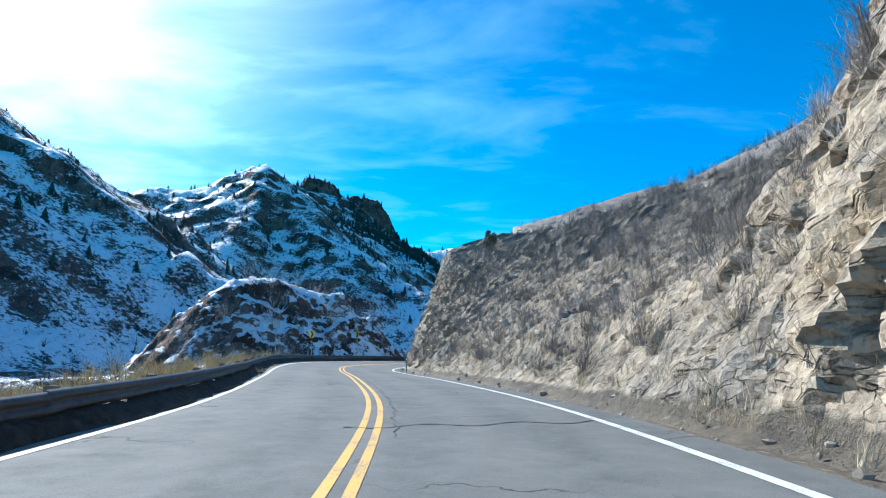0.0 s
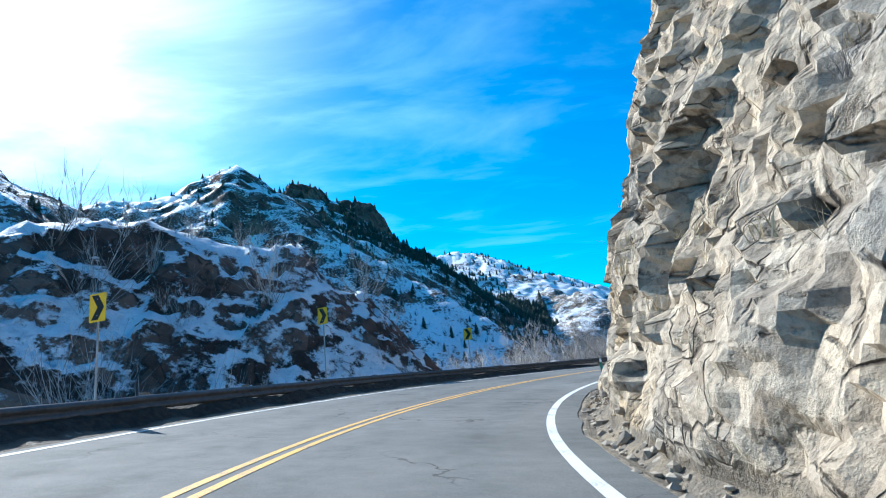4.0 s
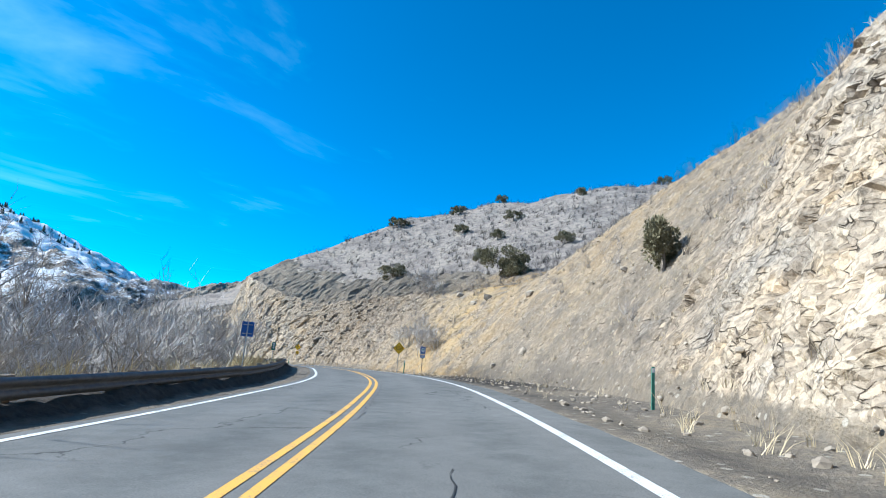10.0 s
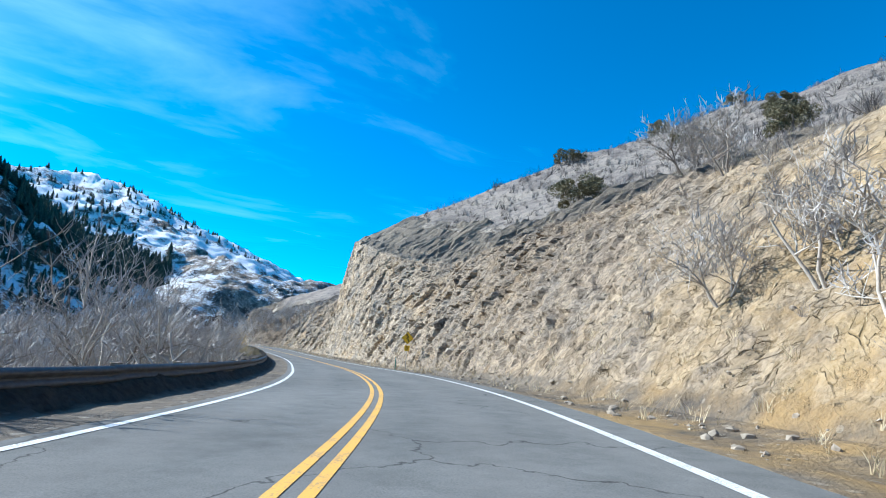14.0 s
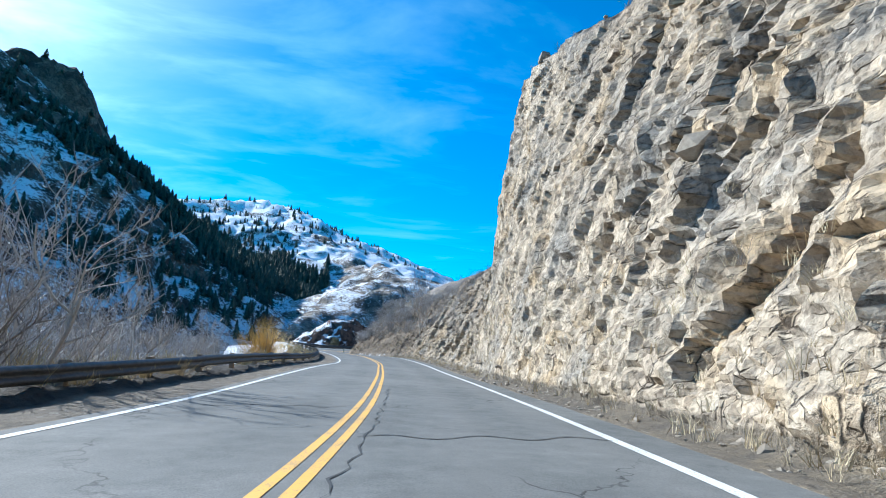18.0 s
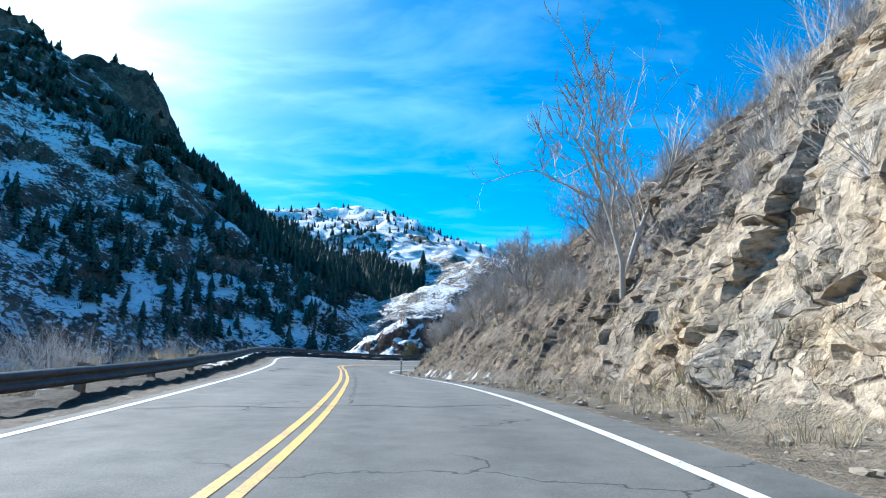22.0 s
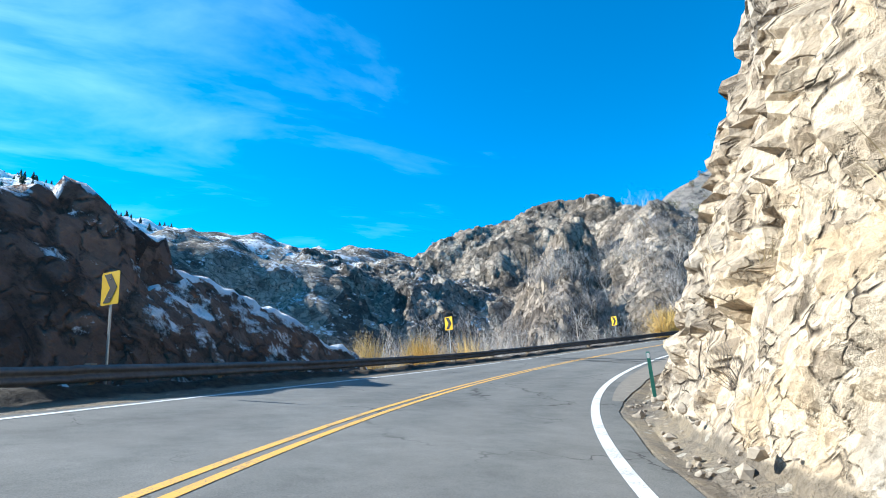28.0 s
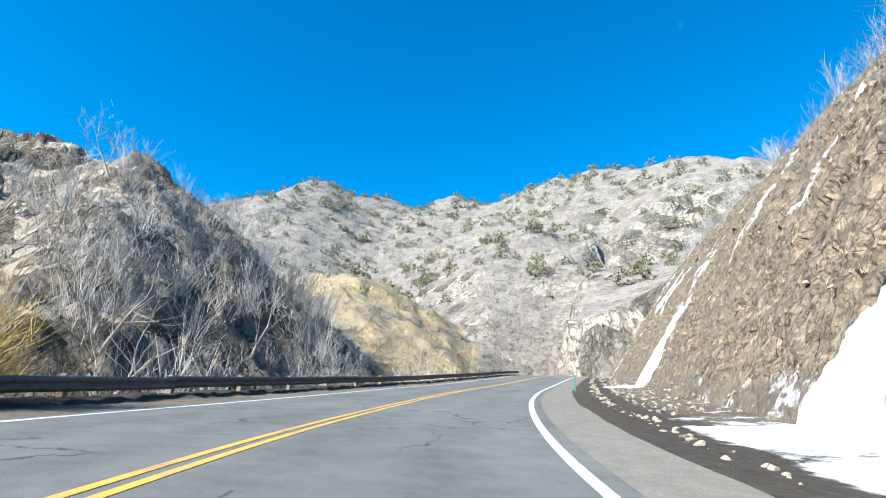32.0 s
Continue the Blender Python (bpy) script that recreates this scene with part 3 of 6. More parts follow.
def on_road(s, n, dz=0.0):
    """World places at stations s, n metres to the right of the centre line, dz above the banked road plane."""
    s, n, dz = np.broadcast_arrays(np.asarray(s, float), n, dz)
    c = np.stack([np.interp(s, STN, _xy[:, 0]), np.interp(s, STN, _xy[:, 1])], -1)
    r = np.stack([np.interp(s, STN, _right[:, 0]), np.interp(s, STN, _right[:, 1])], -1)
    over = s - np.clip(s, STN[0], STN[-1])
    d = np.stack([np.interp(s, STN, _dir[:, 0]), np.interp(s, STN, _dir[:, 1])], -1)
    xy = c + r * n[..., None] + d * over[..., None]
    z = road_z(s) + bank(s) * np.clip(n, -6.5, 6.5) + dz
    return np.concatenate([xy, z[..., None]], -1)


def edge_right(s):
    return smooth(np.asarray(s, float), _zs, EDGE_R)


def edge_left(s):
    return smooth(np.asarray(s, float), _zs, EDGE_L)


# the guardrail's offset from the centre line, and the height of the dirt bank under it
RAIL = [(-24, -4.5, 1), (22, -4.5, 1), (60, -5.3, 1), (82, -5.9, 1), (92, -5.6, .8), (98, -5.2, .15), (106, -5.1, .15), (118, -4.9, .4), (128, -4.7, 1), (144, -4.5, 1), (162, -4.8, 1), (216, -5.6, 1),
        (228, -5.6, .6), (240, -5.6, .2), (256, -5.5, .15), (285, -4.7, .15), (300, -5.0, .6), (317, -5.6, .9), (340, -6.0, .7), (360, -6.2, .5), (390, -6.5, .3), (430, -6.0, .3), (480, -5.0, .3)]


def rail_offset(s):
    return smooth(np.asarray(s, float), [r[0] for r in RAIL], [r[1] for r in RAIL])


def heading(s):
    """Degrees that turn +y to the road's way at s."""
    return math.degrees(math.atan2(-float(np.interp(s, STN, _dir[:, 0])), float(np.interp(s, STN, _dir[:, 1]))))


# right side: station, foot and top of the cut bank (metres from the centre line), its height, slope of the land behind, rockiness
RIGHT = [(-30, 6.3, 11.7, 12.0, 0.50, 0.8), (5, 5.9, 10.1, 15.5, 0.5, 0.95), (10, 5.4, 13.0, 9.6, 0.55, 0.75), (15, 5.1, 15.5, 6.4, 0.55, 0.82), (24, 5.3, 15.1, 7, 0.58, 0.82), (33, 5.2, 14.7, 8.2, 0.54, 0.85),
          (42, 4.9, 12, 8.7, 0.4, 0.95), (50, 4.7, 9.4, 9.3, 0.34, 1), (62, 4.9, 8.6, 13.4, 0.24, 1), (74, 4.9, 9.1, 11.3, 0.30, 1), (86, 5.1, 10.3, 10.8, 0.35, 1), (97, 6.9, 12.4, 14.4, 0.40, 0.95),
          (112, 7.7, 14.1, 16.5, 0.45, 0.95), (126, 7.6, 12.4, 12.6, 0.50, 0.8)]
RIGHT2 = [(140, 9.2, 21.1, 16.2, 0.42, 0.42), (153, 9.4, 21.4, 15.2, 0.4, 0.4), (166, 8, 17.5, 9.5, 0.34, 0.5), (180, 6.7, 15.4, 9.7, 0.4, 0.62), (191, 6.5, 14.6, 10.7, 0.46, 0.8), (205, 6.3, 12.8, 11.2, 0.55, 0.95),
          (219, 6.2, 11.9, 10.9, 0.60, 1), (233, 5.8, 9.4, 13.7, 0.60, 1), (243, 5.6, 7.9, 16.7, 0.54, 1), (251, 5.8, 7.9, 18.7, 0.57, 1), (256, 6.1, 9.5, 12.7, 0.50, 1), (263, 6.4, 11.7, 11.0, 0.50, 0.95),
          (272, 6.7, 11.8, 9.6, 0.50, 0.85), (283, 6.8, 12.1, 8.8, 0.5, 0.75)]
RIGHT3 = [(296, 6.5, 12.4, 7.8, 0.43, 0.5), (307, 5.1, 12.4, 7.2, 0.48, 0.6), (319, 5, 10, 5.9, 0.51, 0.72), (328, 4.9, 8.8, 5.4, 0.48, 0.9), (337, 4.9, 8.4, 6.4, 0.45, 1), (344, 5.1, 7.7, 11, 0.28, 1),
          (349, 5, 7.9, 11, 0.35, 1), (352, 5, 9.6, 9, 0.37, 1), (362, 5.7, 13.6, 8, 0.5, 0.68), (374, 6.4, 13.2, 9.2, 0.5, 0.72), (385, 7.5, 14.0, 12.0, 0.50, 0.75), (396, 9.5, 16.5, 13.9, 0.5, 0.62),
          (410, 11, 18.8, 15, 0.5, 0.55), (430, 10.8, 20.3, 16, 0.5, 0.5), (480, 8.1, 19.1, 16, 0.5, 0.5)]
_R = np.array(RIGHT + RIGHT2 + RIGHT3, float)


def right_value(s, col):
    return (np.interp(s - 2, _R[:, 0], _R[:, col]) + np.interp(s + 2, _R[:, 0], _R[:, col])) / 2


# crests of the hills and mountains (x, y, z) with the slope of their sides, snow cover, redness and rockiness
CRESTS = [
    ("l", [(-250, 60, 140), (-190, 140, 112), (-173, 181, 98), (-165, 213, 88), (-160, 245, 78), (-170, 270, 70)], .70, .68, 1.0, .35),
    ("l", [(-290, 270, 110), (-184, 290, 92), (-152, 323, 108), (-111, 348, 129), (-85, 353, 111), (-55, 361, 97), (-39, 366, 87), (-19, 373, 59), (4, 392, 30)], .72, .70, 1.0, .5),
    ("l", [(-190, 400, 118), (-140, 430, 148), (-107, 461, 152), (-91, 476, 146), (-60, 499, 122), (-56, 502, 114), (-33, 514, 93), (-19, 520, 79), (5, 528, 60), (38, 536, 36), (55, 538, 24), (70, 540, 15)], .75, .64, 1.0, .6),
    ("l", [(-90, 640, 110), (-49, 650, 117), (-16, 734, 150), (21, 760, 157), (73, 803, 146), (100, 763, 119), (125, 691, 89)], .45, .72, .6, .45),
    ("l", [(45, 660, 108), (72, 638, 102), (90, 585, 80), (101, 535, 60), (116, 506, 59), (134, 481, 48), (142, 466, 42)], .52, .60, .3, .8),
    ("l", [(104, 439, 38), (127, 454, 40), (155, 465, 42), (183, 468, 42)], .40, .56, .2, .7),
    ("l", [(-37, 82, 8), (-31, 84, 13.5), (-24, 87, 12.5), (-18, 89, 11), (-14, 89, 8), (-10, 86, 3)], 1.10, .80, 1.0, .75),
    ("l", [(66, 328, 3.5), (70, 329, 5), (74, 330.3, 7.4), (79, 331.6, 11.0), (84, 333, 12.0), (88.7, 333.0, 10.4), (93, 334, 9.2), (96, 335, 7.6), (99.5, 336, 4.5)], 1.0, .84, 1.0, .7),
    ("l", [(140, 445, 26), (165, 440, 38), (185, 433, 46), (203, 426, 52), (207, 415, 51), (200, 398, 43), (191, 386, 38), (183, 377, 34.5), (172, 370, 27), (161, 363.5, 20), (150, 357, 13)], .85, .0, .22, .66),
    ("l", [(344, 469, 90), (418, 456, 121), (434, 443, 141), (441, 423, 139), (450, 382, 136), (452, 358, 144), (453, 338, 139), (422, 300, 138), (389, 270, 130), (340, 240, 115)], .66, .0, .05, .35),
    ("l", [(219, 381, 25), (224, 374, 31), (229, 363, 33), (236, 352, 30), (235, 338, 23), (227, 328, 16)], .62, .0, .0, .35),
    ("l", [(170, 389, 32), (160, 383, 24.5), (148, 371, 17.5), (137, 361, 12)], 1.4, .0, .3, 1.0),
    ("l", [(-83, 484, 150), (-72, 492, 151), (-61, 499, 148)], 2.2, .25, 1.0, 1.0),
    ("l", [(-116, 455, 160), (-97, 471, 156)], 2.0, .3, 1.0, 1.0),
]
RIGHT_CRESTS = [(92, 221, 24), (105, 222, 31), (119, 225, 37), (123, 212, 38), (140, 208, 44), (168, 197, 53), (190, 175, 58), (195, 120, 60), (180, 60, 62), (120, 20, 50), (60, -40, 40)]


def crest_field(xy, crest, slope):
    """Height of a ridge with even sides over the places xy."""
    best = np.full(len(xy), -1e9)
    c = np.array(crest, float)
    for a, b in zip(c[:-1], c[1:]):
        ab = b[:2] - a[:2]
        u = np.clip(((xy - a[:2]) @ ab) / (ab @ ab), 0, 1)
        d = np.hypot(*(xy - (a[:2] + u[:, None] * ab)).T)
        d = np.sqrt(d * d + 4.0) - 2.0
        best = np.maximum(best, a[2] + u * (b[2] - a[2]) - slope * d)
    return best


def station_of(xy):
    """Nearest station and signed offset to the right, for the places xy."""
    k = np.arange(0, len(STN), 4)
    cx, cy = _xy[k].T
    best, idx = np.full(len(xy), 1e18), np.zeros(len(xy), int)
    for j, q in enumerate(k):
        d = (xy[:, 0] - cx[j]) ** 2 + (xy[:, 1] - cy[j]) ** 2
        near = d < best
        best[near] = d[near]
        idx[near] = q
    o = xy - _xy[idx]
    n = (o * _right[idx]).sum(1)
    along = (o * _dir[idx]).sum(1)
    return STN[idx] + along, np.sign(n) * np.sqrt(best), n


def land(xy):
    """Height, snow, redness, rockiness and ochre of the land away from the road."""
    s, n, _ = station_of(xy)
    sc = np.clip(s, S0, S_END)
    zr = road_z(sc)
    p3 = np.c_[xy, np.zeros(len(xy))]
    # right: rises behind the cut bank up to the ridge
    wedge = zr + right_value(sc, 3) + right_value(sc, 4) * (n - right_value(sc, 2))
    ridge = np.maximum(crest_field(xy, RIGHT_CRESTS, 0.22), zr + 6)
    ridge = np.where(sc > 330, zr + 28 - 0.3 * np.maximum(0, n - 55), ridge)
    hr = np.minimum(wedge, ridge)
    # left: verge, creek flat, then the far side of the valley
    a = -n
    hl = zr + np.interp(a, [0, 6.6, 9, 14, 26, 60, 400], [-0.6, -0.6, -1.6, -3.4, -3.6, -2.5, 12])
    h = np.where(n > 0, hr, hl)
    snow = np.where(n > 0, 0.0, np.interp(sc, [0, 60, 100, 130, 240, 300, 330, 360], [.3, .55, .5, .1, .05, .3, .2, 0]))
    red = np.where(n > 0, 0.0, 0.4)
    rocky = np.where(n > 0, 0.30, 0.2)
    ochre = np.zeros(len(xy))
    rough = np.interp(np.abs(n), [8, 40, 120], [0.15, 1.2, 3.0])
    for i, (_, crest, slope, sn, rd, rk) in enumerate(CRESTS):
        f = crest_field(xy, crest, slope) - (3.0 if i in (2, 4) else 0.0)
        big = max(c[2] for c in crest) > 60
        f = f + (fbm(p3 * (0.018 if big else 0.07), 5, 7 + i, 0.55) * (9.0 if big else 2.2) + (fbm(p3 * (0.05 if big else 0.2), 3, 70 + i) * (3.0 if big else 0.8))) * np.clip((crest_top(crest) - f) / 12 + 0.25, 0.15, 1)
        lim = np.where(n > 0, 0.5 + 0.35 * np.clip((s - S_END - 40) / 60, 0, 1), 1.5 if slope >= 1 else 0.85)
        gap = np.where(n > 0, 12.0, 8.0 if slope >= 1 else (52.0 if i < 6 else 11.0))
        f = np.minimum(f, zr - 1.5 + np.maximum(0, np.abs(n) - gap) * lim)
        f = np.where((n > 0) & (sc < 380), -99, f)
        up = f > h
        h = np.where(up, f, h)
        snow, red, rocky = np.where(up, sn, snow), np.where(up, rd, red), np.where(up, rk, rocky)
        if i in (8, 10):
            ochre = np.where(up, 1.0 if i == 10 else 0.08, ochre)
    b1, g1, t1 = blocks(np.c_[xy * 0.09, h * 0.06], 5)
    b0, g0, t0 = blocks(np.c_[xy * 0.034, h * 0.022], 15)
    h = h + np.clip(red * 2 - 0.6, 0, 1) * np.clip((np.abs(n) - 50) / 60, 0, 1) * ((b0 - 0.45) * 4.0 + t0 * 6.0)
    h = h + fbm(p3 * 0.11, 4, 3) * rough * 0.8 + np.where(n > 0, 0.06, rocky) * np.clip((np.abs(n) - 14) / 30, 0, 1) * ((b1 - 0.4) * 3.2 + t1 * 2.0)
    return h, snow, red, rocky, ochre, s, n


def crest_top(crest):
    return max(c[2] for c in crest)


def mesh_grid(name, verts, rows, cols, mat, attrs=None, smooth_shade=False):
    """A sheet from rows x cols vertices."""
    me = bpy.data.meshes.new(name)
    idx = np.arange(rows * cols).reshape(rows, cols)
    quads = np.stack([idx[:-1, :-1], idx[:-1, 1:], idx[1:, 1:], idx[1:, :-1]], -1).reshape(-1, 4)
    return mesh_arrays(me, verts, quads, mat, attrs, smooth_shade)


def mesh_arrays(me, verts, faces, mat, attrs=None, smooth_shade=False):
    faces = np.asarray(faces, np.int32)
    verts = np.asarray(verts, np.float32)
    k = faces.shape[1]
    me.vertices.add(len(verts))
    me.vertices.foreach_set("co", verts.ravel())
    me.loops.add(faces.size)
    me.loops.foreach_set("vertex_index", faces.ravel())
    me.polygons.add(len(faces))
    me.polygons.foreach_set("loop_start", np.arange(0, faces.size, k, dtype=np.int32))
    me.polygons.foreach_set("loop_total", np.full(len(faces), k, np.int32))
    me.polygons.foreach_set("use_smooth", np.full(len(faces), smooth_shade, bool))
    for key, val in (attrs or {}).items():
        at = me.attributes.new(key, "FLOAT", "POINT")
        at.data.foreach_set("value", np.asarray(val, np.float32))
    me.update(calc_edges=True)
    if mat:
        me.materials.append(mat)
    return me


# ---- the land ----
def axis(fine_lo, fine_hi, step, lo, hi):
    left, right = [fine_lo], [fine_hi]
    d = step
    while left[-1] > lo:
        d *= 1.09
        left.append(left[-1] - d)
    d = step
    while right[-1] < hi:
        d *= 1.09
        right.append(right[-1] + d)
    return np.array(left[:0:-1] + list(np.arange(fine_lo, fine_hi, step)) + right)


GX, GY = axis(-190, 270, 2.3, -3500, 4000), axis(-20, 610, 2.3, -3000, 4500)


def make_ground_sheet():
    gx, gy = np.meshgrid(GX, GY)
    xy = np.c_[gx.ravel(), gy.ravel()]
    h, snow, red, rocky, ochre, s, n = land(xy)
    # under the road and the strips beside it the sheet stays hidden
    sc = np.clip(s, S0, S_END)
    base = road_z(sc) - 1.2
    top = right_value(sc, 2) + 7.0
    hide = np.where(n > 0, n < top, n > -11.0)
    inside = (s > S0 - 2) & (s < S_END + 2)
    strip = np.where(n > 0, road_z(sc) + np.clip(n - right_value(sc, 1), 0, 99) * 0.55 - 1.6, base - np.clip(-n - 6, 0, 6) * 0.75)
    h = np.where(hide & inside, np.minimum(h, strip), h)
    far = np.hypot(xy[:, 0] - 60, xy[:, 1] - 250)
    h = np.where(far > 900, h * np.clip(1 - (far - 900) / 900, 0, 1) + fbm(np.c_[xy * 0.002, xy[:, :1] * 0], 4, 77) * 40 * np.clip((far - 900) / 900, 0, 1), h)
    global SHEET
    SHEET = h.reshape(len(GY), len(GX))
    h = np.where(in_knoll(xy, 4.5), h - 1.6, h)
    me = mesh_grid("ground", np.c_[xy, h], len(GY), len(GX), M_GROUND, {"snow": snow, "red": red, "rock": rocky, "ochre": ochre}, True)
    return tagged(new("ground", me), "dry mountain land with snow patches on the shaded slopes", "ground", kind="structure")


KNOLLS = [(-50, 2, 62, 104, 0.42), (58, 112, 316, 350, 0.36), (122, 262, 334, 440, 0.62)]


def in_knoll(xy, margin):
    hit = np.zeros(len(xy), bool)
    for x0, x1, y0, y1, _ in KNOLLS:
        hit |= (xy[:, 0] > x0 + margin) & (xy[:, 0] < x1 - margin) & (xy[:, 1] > y0 + margin) & (xy[:, 1] < y1 - margin)
    return hit


ground = make_ground_sheet()


def make_knoll(x0, x1, y0, y1, res, label):
    """A nearer rock knoll in finer relief than the sheet of land round it."""
    gx, gy = np.arange(x0, x1, res), np.arange(y0, y1, res)
    mx, my = np.meshgrid(gx, gy)
    xy = np.c_[mx.ravel(), my.ravel()]
    h, snow, red, rocky, ochre, s, n = land(xy)
    p = np.c_[xy, h]
    b1, g1, t1 = blocks(p * np.array([.30, .30, .22]), 25)
    b2, g2, t2 = blocks(p * np.array([.85, .85, .7]), 45)
    edge = np.minimum(np.minimum(xy[:, 0] - x0, x1 - xy[:, 0]), np.minimum(xy[:, 1] - y0, y1 - xy[:, 1]))
    rk = np.clip(rocky * 1.5 - 0.4, 0, 1) * np.clip((np.abs(n) - 7.5) / 3, 0, 1) * np.clip(edge / 3, 0, 1)
    h = h + rk * (1 - 0.8 * (ochre > 0.5)) * np.where(xy[:, 0] > 120, 1.9, 1.0) * ((b1 - 0.4) * 1.1 + t1 * 1.2 + (b2 - 0.5) * 0.6 + t2 * 0.6) + fbm(p * 0.7, 3, 71) * 0.15
    h = h + 0.05 - 0.6 * np.clip(1 - edge / 2.5, 0, 1)
    h = np.where((n > -7.8) & (s < S_END), np.minimum(h, road_z(np.clip(s, S0, S_END)) - 1.6), h)
    h = np.where((n > 0), h - 6, h)
    me = mesh_grid("knoll", np.c_[xy, h], len(gy), len(gx), M_GROUND, {"snow": snow, "red": red, "rock": rocky, "ochre": ochre}, True)
    tagged(new("knoll", me), label, "hill", kind="structure")


make_knoll(*KNOLLS[0], "dark red-brown rock knoll with snow patches beyond the rail")
make_knoll(*KNOLLS[1], "dark brown rock knoll with snow patches beyond the rail")
make_knoll(*KNOLLS[2], "grey crags and yellow outcrop above the creek")


def sheet_z(xy):
    """Height of the sheet at places."""
    i = np.clip(np.searchsorted(GX, xy[:, 0]) - 1, 0, len(GX) - 2)
    j = np.clip(np.searchsorted(GY, xy[:, 1]) - 1, 0, len(GY) - 2)
    u, v = (xy[:, 0] - GX[i]) / (GX[i + 1] - GX[i]), (xy[:, 1] - GY[j]) / (GY[j + 1] - GY[j])
    return (SHEET[j, i] * (1 - u) * (1 - v) + SHEET[j, i + 1] * u * (1 - v) + SHEET[j + 1, i] * (1 - u) * v + SHEET[j + 1, i + 1] * u * v)


# ---- road ----
def ribbon(name, s_lo, s_hi, offsets, dz, mat, step=1.0, attrs=None, label="", category="", kind="structure", parent=None):
    s = np.arange(s_lo, s_hi + 1e-6, step)
    n = offsets(s)
    P = on_road(s[:, None], n, dz).reshape(-1, 3)
    lane = n.ravel()
    me = mesh_grid(name, P, len(s), n.shape[1], mat, {"lane": lane + 1.9}, True)
    ob = new(name, me)
    if parent is not None:
        ob.parent = parent
    return tagged(ob, label, category, kind=kind)


def between(lo, hi, count):
    return lambda s: lo(s)[:, None] + (hi(s) - lo(s))[:, None] * np.linspace(0, 1, count)


def pavement_right(s):
    """The broken edge of the pavement beyond the white line."""
    p = np.c_[s * 0.35, 0 * s, 0 * s]
    return edge_right(s) + np.interp(s, [-24, 40, 48, 96, 104, 300, 310, 354, 372, 480], [.75, .7, .55, .55, .9, .8, .45, .5, 1.75, 1.7]) + 0.09 * fbm(p, 3, 201) + 0.05 * fbm(p * 4, 2, 203)


def pavement_left(s):
    return edge_left(s) - 0.32


road = ribbon("road", S0, S_END, between(pavement_left, pavement_right, 23), 0.0, M_ASPHALT, 1.0, label="worn grey two-lane asphalt mountain road with cracks", category="road")


ribbon("shoulder", 356, 470, between(lambda s: edge_right(s) + 0.35, pavement_right, 6), 0.004, M_SHOULDER, 1.0, label="dusty paved shoulder beyond the edge line", category="road shoulder")


def stripe(s_lo, s_hi, n, width, mat, name, label):
    s = np.arange(s_lo, s_hi + 1e-6, 0.8)
    mid = smooth(s, _zs, EDGE_R) if n > 3 else smooth(s, _zs, EDGE_L) if n < -3 else n + 0 * s
    P = np.stack([on_road(s, mid - width / 2, 0.006), on_road(s, mid + width / 2, 0.006)], 1).reshape(-1, 3)
    ob = new(name, mesh_grid(name, P, len(s), 2, mat, None, True))
    tagged(ob, label)
    ob.parent = road
    for key in ("kind",):
        if key in ob:
            del ob[key]
    return ob


stripe(S0, S_END, -0.09, 0.115, M_YELLOW, "centre_line", "worn double yellow line")
stripe(S0, S_END, 0.155, 0.115, M_YELLOW, "centre_line", "worn double yellow line")
stripe(S0, S_END, 4.1, 0.17, M_WHITE, "edge_line", "worn white edge line")
stripe(S0, S_END, -3.75, 0.14, M_WHITE, "edge_line", "worn white edge line")


# ---- banks beside the road ----
SNOW_RIGHT = [(0, 0), (290, 0), (294, .40), (306, .43), (309, 0), (356, 0), (359, .35), (366, .3), (370, .46), (380, .52), (388, .56), (396, .56), (402, .54), (408, .40), (414, .35), (425, .35), (450, .25)]


